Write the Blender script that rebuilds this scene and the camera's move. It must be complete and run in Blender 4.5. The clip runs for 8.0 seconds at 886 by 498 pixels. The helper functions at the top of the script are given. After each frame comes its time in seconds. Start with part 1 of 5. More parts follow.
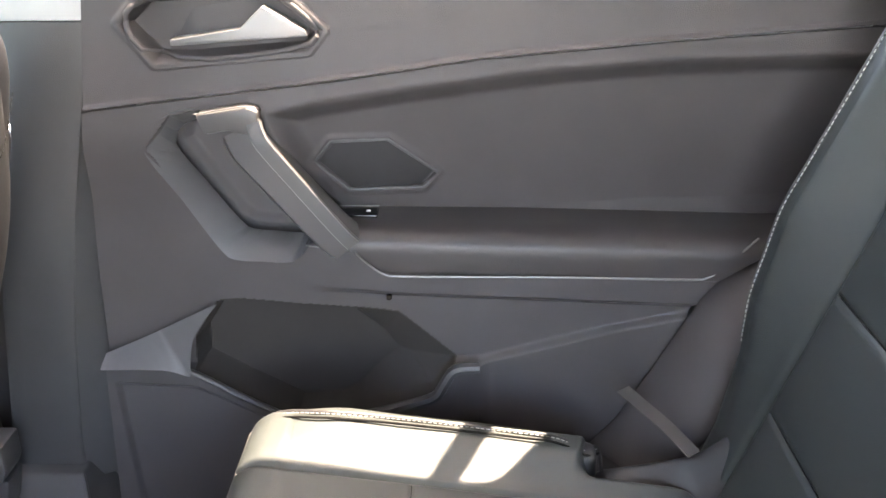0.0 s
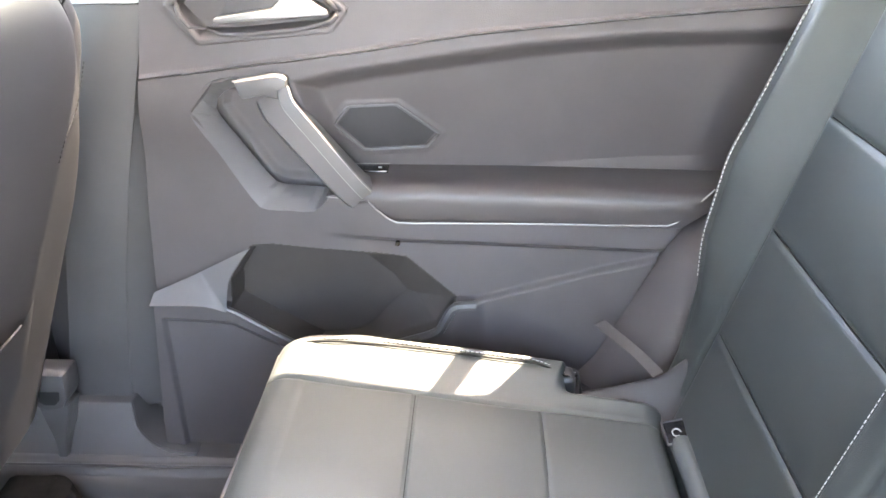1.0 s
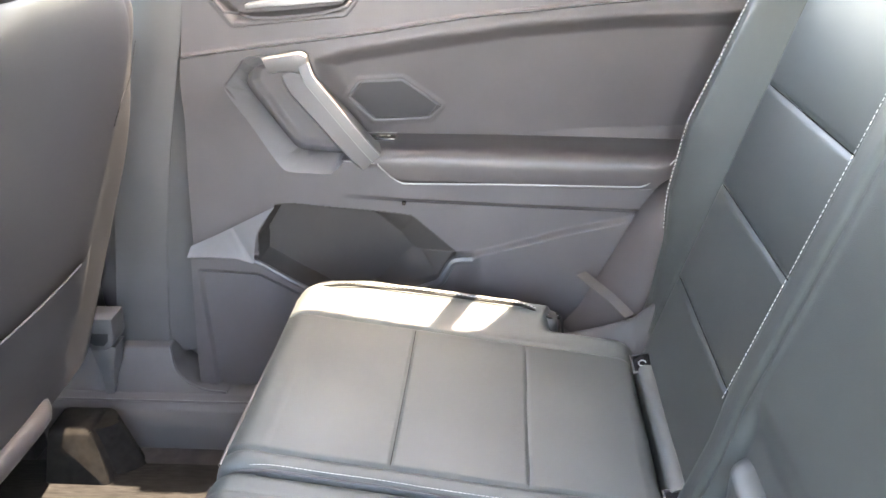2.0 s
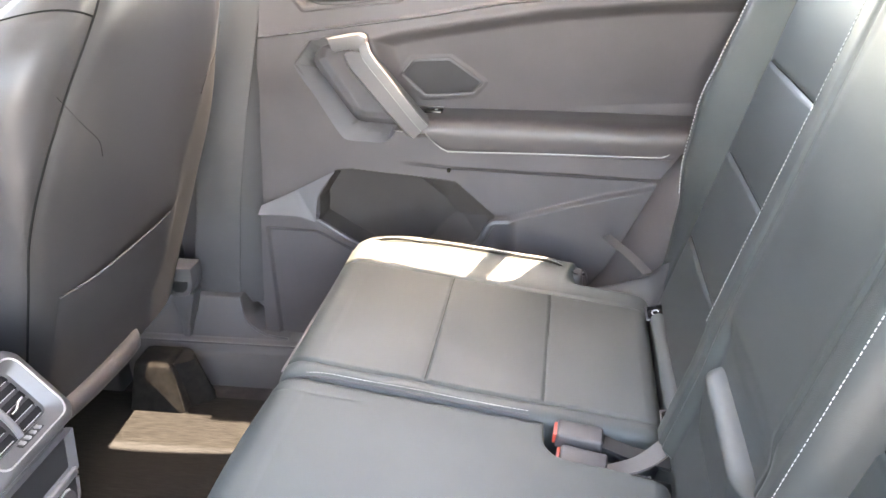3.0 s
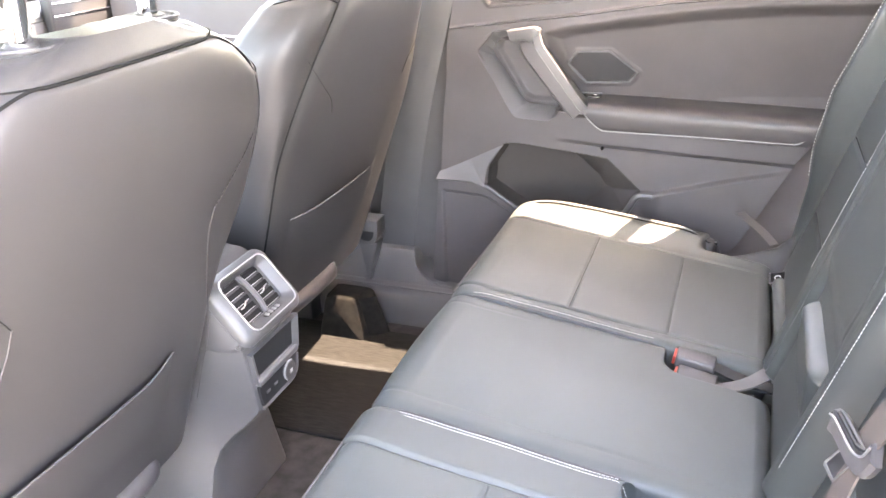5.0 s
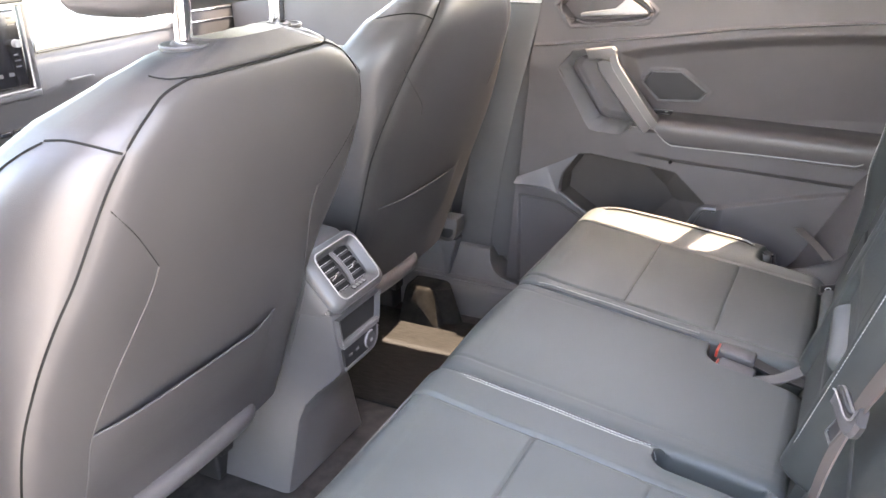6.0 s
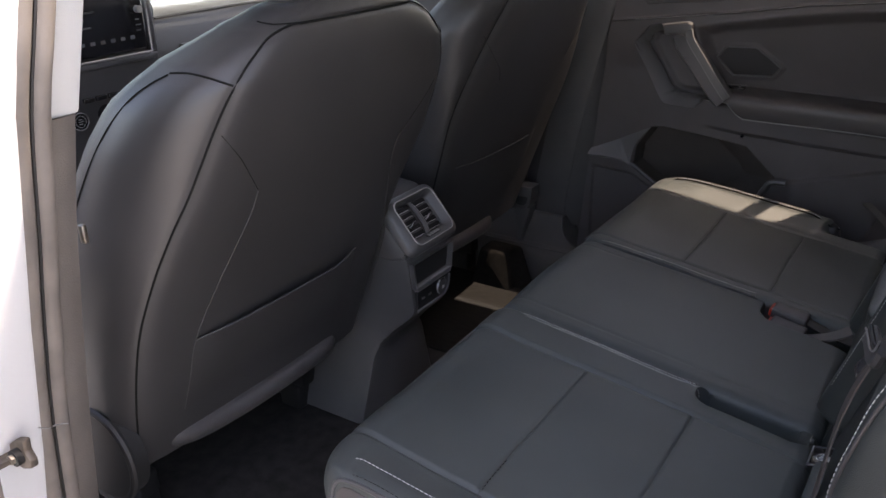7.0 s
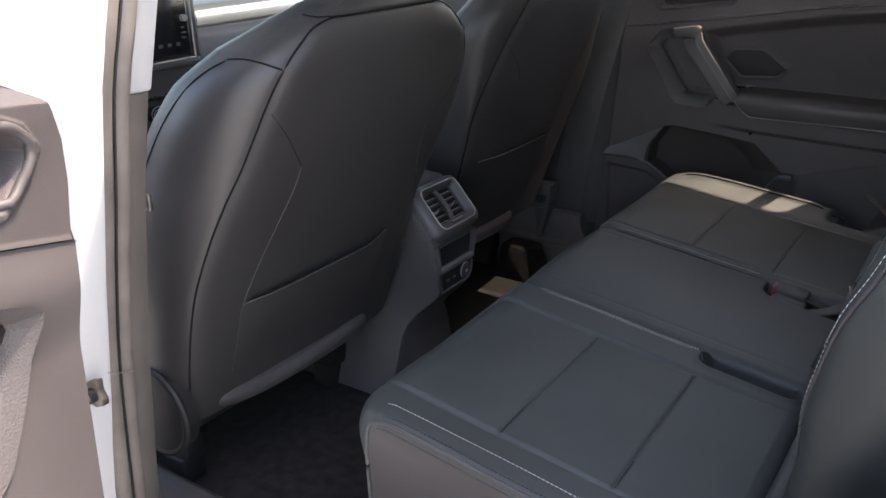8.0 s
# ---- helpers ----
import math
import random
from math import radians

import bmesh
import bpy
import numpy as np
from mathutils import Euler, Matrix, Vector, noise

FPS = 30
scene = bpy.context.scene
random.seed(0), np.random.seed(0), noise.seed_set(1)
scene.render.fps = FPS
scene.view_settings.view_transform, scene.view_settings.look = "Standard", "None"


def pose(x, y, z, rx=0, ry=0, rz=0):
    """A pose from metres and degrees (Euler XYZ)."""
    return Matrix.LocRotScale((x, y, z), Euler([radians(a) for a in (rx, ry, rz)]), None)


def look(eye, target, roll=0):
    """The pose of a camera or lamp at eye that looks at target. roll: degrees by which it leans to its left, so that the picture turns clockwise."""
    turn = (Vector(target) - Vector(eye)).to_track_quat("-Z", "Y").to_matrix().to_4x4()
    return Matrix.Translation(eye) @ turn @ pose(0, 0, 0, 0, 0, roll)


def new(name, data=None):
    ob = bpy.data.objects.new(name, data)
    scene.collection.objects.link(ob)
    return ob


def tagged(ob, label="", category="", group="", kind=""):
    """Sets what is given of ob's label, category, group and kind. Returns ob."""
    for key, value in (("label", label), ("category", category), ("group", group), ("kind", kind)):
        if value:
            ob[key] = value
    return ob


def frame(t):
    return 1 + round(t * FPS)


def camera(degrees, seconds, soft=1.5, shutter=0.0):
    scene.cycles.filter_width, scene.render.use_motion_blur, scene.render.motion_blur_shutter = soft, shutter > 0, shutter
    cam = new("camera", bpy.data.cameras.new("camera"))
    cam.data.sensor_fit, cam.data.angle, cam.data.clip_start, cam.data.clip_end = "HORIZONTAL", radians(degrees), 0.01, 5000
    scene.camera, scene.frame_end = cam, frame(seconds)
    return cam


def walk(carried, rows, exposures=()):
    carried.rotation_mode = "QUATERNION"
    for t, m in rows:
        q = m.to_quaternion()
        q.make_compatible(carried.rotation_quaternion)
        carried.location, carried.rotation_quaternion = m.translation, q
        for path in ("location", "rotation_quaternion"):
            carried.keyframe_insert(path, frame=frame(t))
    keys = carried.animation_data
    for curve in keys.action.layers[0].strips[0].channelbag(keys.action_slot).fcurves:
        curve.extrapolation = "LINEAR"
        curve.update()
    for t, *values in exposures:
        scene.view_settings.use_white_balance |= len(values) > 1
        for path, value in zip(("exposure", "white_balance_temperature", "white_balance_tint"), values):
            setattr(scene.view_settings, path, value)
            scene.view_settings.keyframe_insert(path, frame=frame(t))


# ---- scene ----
cam = camera(56.9, 8.0)
PATH = [
    (0, (0.363, -0.179, 1.395), (0.315, 1.613, 0.508), -0.6),
    (0.5, (0.37, -0.26, 1.405), (0.302, 1.527, 0.508), -0.9),
    (1, (0.389, -0.35, 1.402), (0.3, 1.442, 0.519), -1.0),
    (2.5, (0.463, -0.607, 1.413), (0.253, 1.179, 0.538), -1.7),
    (3, (0.489, -0.693, 1.407), (0.192, 1.088, 0.546), -1.9),
    (3.5, (0.5, -0.756, 1.4), (0.13, 1.003, 0.521), -2.4),
    (4, (0.517, -0.834, 1.421), (0.087, 0.913, 0.548), -3.0),
    (4.5, (0.523, -0.915, 1.437), (-0.039, 0.802, 0.579), -2.7),
    (4.7, (0.525, -0.931, 1.419), (-0.073, 0.782, 0.579), -2.5),
    (5.8, (0.604, -1.083, 1.443), (-0.194, 0.569, 0.647), -1.7),
    (6, (0.62, -1.107, 1.443), (-0.221, 0.531, 0.662), -1.3),
    (6.5, (0.662, -1.164, 1.44), (-0.274, 0.422, 0.66), -1.1),
    (7, (0.702, -1.208, 1.421), (-0.311, 0.321, 0.624), -1.3),
    (7.5, (0.738, -1.262, 1.404), (-0.322, 0.245, 0.626), -1.7),
    (8, (0.773, -1.32, 1.401), (-0.296, 0.195, 0.652), -1.9),
]
import functools
walk(cam, [(t, look(eye, target, roll)) for t, eye, target, roll in PATH],
     exposures=[(0.0, 5.05, 7900, 15), (0.6, 5.85, 7800, 15), (1.0, 6.0, 7850, 15), (2.5, 6.0, 8250, 15), (3.3, 6.02, 8600, 18), (4.5, 6.18, 8850, 21), (6.0, 5.42, 8500, 19), (6.5, 4.22, 8250, 20), (7.0, 2.76, 8000, 20), (8.0, 2.77, 7750, 17)])

# ---- world and light ----
SUN = Vector((-0.365, -0.25, -1.0)).normalized()          # the way the sunlight goes
world = bpy.data.worlds.new("sky")
scene.world = world
world.use_nodes = True
wn, wl = world.node_tree.nodes, world.node_tree.links
sky = wn.new("ShaderNodeTexSky")
sky.sky_type, sky.sun_disc = "NISHITA", False
sky.sun_elevation = math.asin(-SUN.z)
sky.sun_rotation = math.atan2(-SUN.x, -SUN.y)
sky.air_density, sky.dust_density = 1.0, 2.0
wl.new(sky.outputs[0], wn["Background"].inputs[0])
wn["Background"].inputs[1].default_value = 0.15
lamp = bpy.data.lights.new("sun", "SUN")
lamp.energy, lamp.angle, lamp.color = 2.0, radians(0.5), (1.0, 0.955, 0.89)
sun = new("sun", lamp)
sun.matrix_world = look((0, 0, 12), tuple(Vector((0, 0, 12)) + SUN))


# ---- materials ----
def material(name, color, rough=0.5, metal=0.0, grain=0.0, scale=400.0, var=0.15, patch=6.0, spec=0.5, weave=False, coat=0.0, stretch=None):
    """A surface with colour variation at two scales and a fine bump."""
    m = bpy.data.materials.new(name)
    m.use_nodes = True
    n, l = m.node_tree.nodes, m.node_tree.links
    b = n["Principled BSDF"]
    b.inputs["Metallic"].default_value = metal
    b.inputs["Specular IOR Level"].default_value = spec
    b.inputs["Coat Weight"].default_value = coat
    tc = n.new("ShaderNodeTexCoord")
    big = n.new("ShaderNodeTexNoise")
    big.inputs["Scale"].default_value, big.inputs["Detail"].default_value = patch, 6
    fine = n.new("ShaderNodeTexVoronoi" if grain and not weave else "ShaderNodeTexNoise")
    fine.inputs["Scale"].default_value = scale
    src = tc.outputs["Object"]
    if stretch:
        mp = n.new("ShaderNodeMapping")
        mp.inputs["Scale"].default_value = stretch
        l.new(src, mp.inputs["Vector"])
        src = mp.outputs[0]
    for t in (big, fine):
        l.new(src, t.inputs["Vector"])
    ramp = n.new("ShaderNodeValToRGB")
    lo, hi = [max(0, c * (1 - var)) for c in color], [min(1, c * (1 + var)) for c in color]
    ramp.color_ramp.elements[0].position, ramp.color_ramp.elements[1].position = 0.3, 0.7
    ramp.color_ramp.elements[0].color, ramp.color_ramp.elements[1].color = (*lo, 1), (*hi, 1)
    l.new(big.outputs[0], ramp.inputs[0])
    l.new(ramp.outputs[0], b.inputs["Base Color"])
    rr = n.new("ShaderNodeMapRange")
    rr.inputs["To Min"].default_value, rr.inputs["To Max"].default_value = max(0.02, rough - 0.07), min(1, rough + 0.07)
    l.new(big.outputs[0], rr.inputs["Value"])
    l.new(rr.outputs[0], b.inputs["Roughness"])
    if grain:
        bump = n.new("ShaderNodeBump")
        bump.inputs["Strength"].default_value, bump.inputs["Distance"].default_value = grain, 0.0006
        l.new(fine.outputs[0], bump.inputs["Height"])
        l.new(bump.outputs[0], b.inputs["Normal"])
    return m


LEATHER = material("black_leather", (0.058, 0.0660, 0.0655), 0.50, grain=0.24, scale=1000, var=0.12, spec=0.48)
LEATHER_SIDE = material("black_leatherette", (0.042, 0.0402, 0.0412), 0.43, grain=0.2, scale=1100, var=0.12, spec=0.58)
# LEATHER darkened for the backrests; their weaker light is put into the colour
LEATHER_SHADE = material("black_leather_shaded", (0.032, 0.037, 0.036), 0.44, grain=0.24, scale=1000, var=0.12, spec=0.5)
CARD = material("dark_grey_grained_plastic", (0.075, 0.067, 0.0685), 0.55, grain=0.35, scale=900)
COARSE = material("coarse_grained_plastic", (0.078, 0.070, 0.071), 0.5, grain=1.0, scale=420)
CARD_SOFT = material("dark_grey_soft_trim", (0.073, 0.065, 0.066), 0.6, grain=0.3, scale=1100)
LINING = material("brown_grey_pocket_lining", (0.052, 0.046, 0.043), 0.8, grain=0.6, scale=900, weave=True, spec=0.2)
GRILLE = material("black_grille_cloth", (0.035, 0.033, 0.034), 0.8, grain=0.8, scale=1200, weave=True)
ARM = material("dark_leatherette", (0.062, 0.055, 0.055), 0.42, grain=0.25, scale=800)
HARD = material("charcoal_hard_plastic", (0.060, 0.056, 0.058), 0.45, grain=0.3, scale=900)
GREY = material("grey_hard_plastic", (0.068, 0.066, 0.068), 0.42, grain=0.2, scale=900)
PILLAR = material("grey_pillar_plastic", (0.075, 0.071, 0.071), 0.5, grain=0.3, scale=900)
BEZEL = material("light_grey_plastic", (0.090, 0.087, 0.089), 0.42, grain=0.15, scale=900)
# card plastic made lighter; light on its upturned faces is put into the colour
TRIM_LIT = material("grey_trim_lit", (0.118, 0.115, 0.118), 0.38, grain=0.15, scale=900)
SATIN = material("satin_metal", (0.27, 0.262, 0.258), 0.4, metal=0.5, var=0.05)
HANDLE = material("grey_grained_grip", (0.098, 0.092, 0.091), 0.42, grain=0.2, scale=1000)
STRIP = material("brushed_grey_metal", (0.138, 0.134, 0.133), 0.36, metal=0.4, var=0.06)
LINE = material("dull_metal_line", (0.26, 0.25, 0.24), 0.4, metal=0.6, var=0.05)
CHROME = material("chrome", (0.85, 0.85, 0.86), 0.08, metal=1.0, var=0.03)
PAINT = material("white_car_paint", (0.82, 0.83, 0.84), 0.25, var=0.02, patch=2, coat=0.8)
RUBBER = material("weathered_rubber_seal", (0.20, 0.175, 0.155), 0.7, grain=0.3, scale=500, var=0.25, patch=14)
# PILLAR made paler and browner; daylight on the near flank is in the colour
FLANK_LIT = material("pillar_plastic_lit", (0.165, 0.146, 0.132), 0.6, grain=0.5, scale=500, var=0.12, patch=20)
WORN = material("worn_dark_steel", (0.15, 0.125, 0.105), 0.5, metal=0.6, var=0.4, patch=60)
BLACK = material("matte_black", (0.012, 0.012, 0.013), 0.6)
SLAT = material("dull_black_slat", (0.010, 0.010, 0.011), 0.8, spec=0.15)
GLOSS = material("gloss_black", (0.01, 0.01, 0.012), 0.12)
CARPET = material("grey_carpet", (0.036, 0.034, 0.034), 0.95, grain=1.0, scale=900, var=0.3, patch=40, spec=0.1, weave=True)
MAT_FIBRE = material("brushed_fibre_mat", (0.0128, 0.0126, 0.0124), 0.95, grain=1.0, scale=420, var=0.45, patch=260, stretch=(0.14, 1.0, 1.0), spec=0.1, weave=True)
# CARPET darkened; the sun's weaker light on the hump is put into the colour
HUMP = material("dimmed_brown_carpet", (0.0115, 0.0109, 0.0103), 0.95, grain=1.0, scale=700, var=0.35, patch=60, spec=0.1, weave=True)
LINER = material("pale_headliner", (0.60, 0.605, 0.60), 0.85, grain=0.3, scale=800, var=0.04)
WEB = material("grey_seat_belt_webbing", (0.085, 0.079, 0.077), 0.7, grain=0.6, scale=900, weave=True)
WEB_DARK = material("brown_black_webbing", (0.085, 0.068, 0.06), 0.7, grain=0.6, scale=900, weave=True)
RED = material("red_plastic", (0.42, 0.05, 0.03), 0.4)
THREAD = material("pale_thread", (0.46, 0.455, 0.44), 0.7)
THREAD_DARK = material("dark_thread", (0.012, 0.012, 0.012), 0.9, spec=0.1)
STEEL = material("bolt_steel", (0.35, 0.32, 0.28), 0.4, metal=0.9, var=0.3, patch=40)
SILVER = material("silver_dash_trim", (0.78, 0.79, 0.78), 0.22, metal=0.6, var=0.05)
CONCRETE = material("pale_concrete", (0.41, 0.405, 0.39), 0.9, grain=0.6, scale=60, var=0.2, patch=1.5)



def tinted_glass(name="tinted_glass", tint=(0.84, 0.82, 0.79)):
    m = bpy.data.materials.new(name)
    m.use_nodes = True
    n, l = m.node_tree.nodes, m.node_tree.links
    n.remove(n["Principled BSDF"])
    clear, shine, mix = n.new("ShaderNodeBsdfTransparent"), n.new("ShaderNodeBsdfGlossy"), n.new("ShaderNodeMixShader")
    clear.inputs[0].default_value = (*tint, 1)
    shine.inputs["Roughness"].default_value = 0.02
    mix.inputs[0].default_value = 0.06
    l.new(clear.outputs[0], mix.inputs[1])
    l.new(shine.outputs[0], mix.inputs[2])
    l.new(mix.outputs[0], n["Material Output"].inputs[0])
    return m


GLASS = tinted_glass()
WINDSCREEN = tinted_glass("windscreen_glass", (0.74, 0.78, 0.76))
DIM_GLASS = tinted_glass("dimming_glass", (0.26, 0.265, 0.26))


# ---- building helpers ----
def part(name, bm, mat, parent=None, label="", smooth=True):
    """One mesh object under a thing or a part."""
    me = bpy.data.meshes.new(name)
    bmesh.ops.recalc_face_normals(bm, faces=bm.faces)
    bm.to_mesh(me)
    bm.free()
    return finish(name, me, mat, parent, label, smooth)


def finish(name, me, mat, parent=None, label="", smooth=True):
    me.materials.append(mat)
    if smooth:
        me.shade_smooth()
        me.set_sharp_from_angle(angle=radians(38))
    ob = new(name, me)
    if parent is not None:
        ob.parent = parent
        ob.matrix_parent_inverse = parent.matrix_world.inverted()
    return tagged(ob, label)


def thing(name, at, label, category, group="", kind=""):
    """An Empty that holds the parts of one thing."""
    ob = new(name)
    ob.empty_display_size = 0.05
    ob.location = at
    ob.matrix_world = Matrix.Translation(at)
    return tagged(ob, label, category, group, kind)


def box(x0, x1, y0, y1, z0, z1, bevel=0.0, bm=None, m=None):
    bm = bm or bmesh.new()
    made = bmesh.ops.create_cube(bm, size=1.0)
    bmesh.ops.transform(bm, matrix=Matrix.Translation(((x0 + x1) / 2, (y0 + y1) / 2, (z0 + z1) / 2)) @ Matrix.Diagonal((x1 - x0, y1 - y0, z1 - z0, 1)), verts=made["verts"])
    if bevel:
        edges = list({e for v in made["verts"] for e in v.link_edges})
        made = bmesh.ops.bevel(bm, geom=edges, offset=bevel, segments=3, affect="EDGES", profile=0.5)
    if m is not None:
        bmesh.ops.transform(bm, matrix=m, verts=made["verts"])
    return bm


def prism(poly, y0, y1, bevel=0.0, axis="y", bm=None):
    """A polygon of (a, b) drawn out along an axis: y: (x, z); x: (y, z); z: (x, y)."""
    bm = bm or bmesh.new()
    at = {"y": lambda p, d: (p[0], d, p[1]), "x": lambda p, d: (d, p[0], p[1]), "z": lambda p, d: (p[0], p[1], d)}[axis]
    vs = [bm.verts.new(at(p, y0)) for p in poly]
    f = bm.faces.new(vs)
    ext = bmesh.ops.extrude_face_region(bm, geom=[f])
    top = [v for v in ext["geom"] if isinstance(v, bmesh.types.BMVert)]
    for v, p in zip(top, [v.co.copy() for v in top]):
        i = min(range(len(poly)), key=lambda k: (Vector(at(poly[k], y0)) - p).length)
        v.co = at(poly[i], y1)
    if bevel:
        edges = list({e for v in vs + top for e in v.link_edges})
        bmesh.ops.bevel(bm, geom=edges, offset=bevel, segments=2, affect="EDGES", profile=0.5)
    return bm


def smooth_path(pts, step=0.004):
    """A Catmull-Rom curve through the points, at even steps."""
    p = [Vector(q) for q in pts]
    p = [2 * p[0] - p[1]] + p + [2 * p[-1] - p[-2]]
    out = []
    for i in range(1, len(p) - 2):
        n = max(2, int((p[i + 1] - p[i]).length / step))
        for k in range(n):
            t = k / n
            out.append(0.5 * (2 * p[i] + (p[i + 1] - p[i - 1]) * t + (2 * p[i - 1] - 5 * p[i] + 4 * p[i + 1] - p[i + 2]) * t * t
                              + (3 * p[i] - p[i - 1] - 3 * p[i + 1] + p[i + 2]) * t ** 3))
    return out + [p[-2]]


def sweep(path, shape, up=(0, 0, 1), bm=None, closed_ends=True):
    """A cross-section of (side, up) drawn along a path."""
    bm = bm or bmesh.new()
    up, rings = Vector(up), []
    path = [Vector(q) for q in path]
    for i, p in enumerate(path):
        d = (path[min(i + 1, len(path) - 1)] - path[max(i - 1, 0)]).normalized()
        side = d.cross(up).normalized()
        top = side.cross(d).normalized()
        rings.append([bm.verts.new(p + side * a + top * b) for a, b in shape])
    n = len(shape)
    for r, s in zip(rings, rings[1:]):
        for k in range(n):
            bm.faces.new((r[k], r[(k + 1) % n], s[(k + 1) % n], s[k]))
    if closed_ends:
        bm.faces.new(rings[0][::-1]), bm.faces.new(rings[-1])
    return bm


def ring(r, n=8, sx=1.0, sy=1.0):
    return [(r * sx * math.cos(2 * math.pi * k / n), r * sy * math.sin(2 * math.pi * k / n)) for k in range(n)]


def tube(pts, r, up=(0, 0, 1), n=8, step=0.006, bm=None):
    return sweep(smooth_path(pts, step), ring(r, n), up, bm)


def stitches(pts, r=0.0007, dash=0.0036, gap=0.0022, up=(0, 0, 1), lift=0.0006):
    """A row of short thread stitches along a path, in one mesh."""
    path = smooth_path(pts, 0.0004)
    bm, run, a = bmesh.new(), 0.0, 0
    want = dash
    for i in range(1, len(path)):
        run += (path[i] - path[i - 1]).length
        if run >= want:
            if want == dash and i > a:
                off = Vector(up) * lift
                sweep([path[a] + off, path[i] + off], [(-r, 0), (0, r), (r, 0), (0, -r)], up, bm)
                want = gap
            else:
                want = dash
            a, run = i, 0.0
    return bm


def cylinder(p, q, r, r2=None, n=20, bm=None):
    bm = bm or bmesh.new()
    p, q = Vector(p), Vector(q)
    m = Matrix.Translation((p + q) / 2) @ (q - p).to_track_quat("Z", "Y").to_matrix().to_4x4()
    bmesh.ops.create_cone(bm, cap_ends=True, segments=n, radius1=r, radius2=r if r2 is None else r2, depth=(q - p).length, matrix=m)
    return bm


def grid_mesh(name, points, keep=None):
    """A mesh from an array of points (rows, columns, 3); keep: which faces stay."""
    r, c = points.shape[:2]
    idx = np.arange(r * c).reshape(r, c)
    quads = np.stack([idx[:-1, :-1], idx[:-1, 1:], idx[1:, 1:], idx[1:, :-1]], -1).reshape(-1, 4)
    if keep is not None:
        quads = quads[keep.ravel()]
    used, back = np.unique(quads, return_inverse=True)
    me = bpy.data.meshes.new(name)
    me.from_pydata(points.reshape(-1, 3)[used].tolist(), [], back.reshape(-1, 4).tolist())
    me.update()
    return me


def sstep(a, b, x):
    t = np.clip((x - a) / (b - a), 0, 1)
    return t * t * (3 - 2 * t)


def dist(poly, X, Z):
    """Signed distance to a polygon, negative inside."""
    p = np.array(poly, float)
    d, inside = np.full(X.shape, 1e9), np.zeros(X.shape, bool)
    for (ax, az), (bx, bz) in zip(p, np.roll(p, -1, 0)):
        ex, ez = bx - ax, bz - az
        t = np.clip(((X - ax) * ex + (Z - az) * ez) / (ex * ex + ez * ez), 0, 1)
        d = np.minimum(d, np.hypot(X - ax - t * ex, Z - az - t * ez))
        cross = (az > Z) != (bz > Z)
        inside ^= cross & (X < ex * (Z - az) / (ez if ez else 1e-9) + ax)
    return np.where(inside, -d, d)


def mid(a):
    return (a[:-1, :-1] + a[:-1, 1:] + a[1:, 1:] + a[1:, :-1]) / 4


# ---- rear doors: the far one shut, the near one swung open ----
CREASE = ((-0.10, 0.23, 0.38, 0.59, 0.82), (1.130, 1.169, 1.191, 1.210, 1.226))
BAND = ((-0.10, 0.0, 0.125, 0.29, 0.45, 0.59, 0.82), (1.10, 1.118, 1.136, 1.161, 1.184, 1.194, 1.200))
FRONT = ((0.50, 0.583, 0.797, 0.94, 1.139, 1.256, 1.30), (-0.116, -0.112, -0.092, -0.080, -0.057, -0.045, -0.04))
FRONT_OPEN = ((0.50, 0.583, 0.797, 0.94, 1.10, 1.139, 1.19, 1.23, 1.256, 1.285, 1.30), (-0.116, -0.112, -0.092, -0.080, -0.065, -0.067, -0.066, -0.060, -0.050, -0.034, -0.028))
REAR = ((0.50, 0.60, 0.71, 0.80, 0.895, 0.945, 1.0, 1.06, 1.30), (0.40, 0.480, 0.565, 0.610, 0.655, 0.690, 0.795, 0.825, 0.85))
PULL_OUT = [(0.075, 1.138), (0.039, 1.131), (0.006, 1.092), (0.077, 0.966), (0.093, 0.953), (0.161, 0.950), (0.178, 0.968), (0.24, 0.975), (0.145, 1.10), (0.142, 1.143)]
PULL_IN = [(0.070, 1.118), (0.040, 1.112), (0.033, 1.087), (0.094, 0.988), (0.112, 0.979), (0.178, 0.976), (0.225, 0.985), (0.125, 1.10)]
INSERT = [(0.148, 1.132), (0.20, 1.146), (0.30, 1.161), (0.45, 1.181), (0.60, 1.192), (0.95, 1.200), (0.95, 0.960), (0.205, 0.960)]
HEXAGON = [(0.190, 1.065), (0.211, 1.091), (0.277, 1.093), (0.333, 1.049), (0.316, 1.029), (0.228, 1.025)]
ARMREST = [(0.205, 1.001), (0.80, 0.986), (0.705, 0.992), (0.650, 0.938), (0.271, 0.943), (0.241, 0.972)]
POCKET = [(0.060, 0.890), (0.026, 0.838), (0.021, 0.790), (0.080, 0.752), (0.145, 0.715), (0.235, 0.722), (0.325, 0.757), (0.354, 0.803), (0.283, 0.868), (0.18, 0.884), (0.09, 0.893)]
APRON = [(-0.20, 0.803), (-0.014, 0.804), (0.022, 0.795), (0.135, 0.726), (0.235, 0.726), (0.326, 0.757), (0.353, 0.800), (0.384, 0.801), (0.545, 0.847), (0.9, 0.93), (0.9, 0.4), (-0.2, 0.4)]
RELEASE = [(-0.007, 1.226), (0.029, 1.185), (0.196, 1.199), (0.213, 1.219), (0.165, 1.258), (0.02, 1.254)]

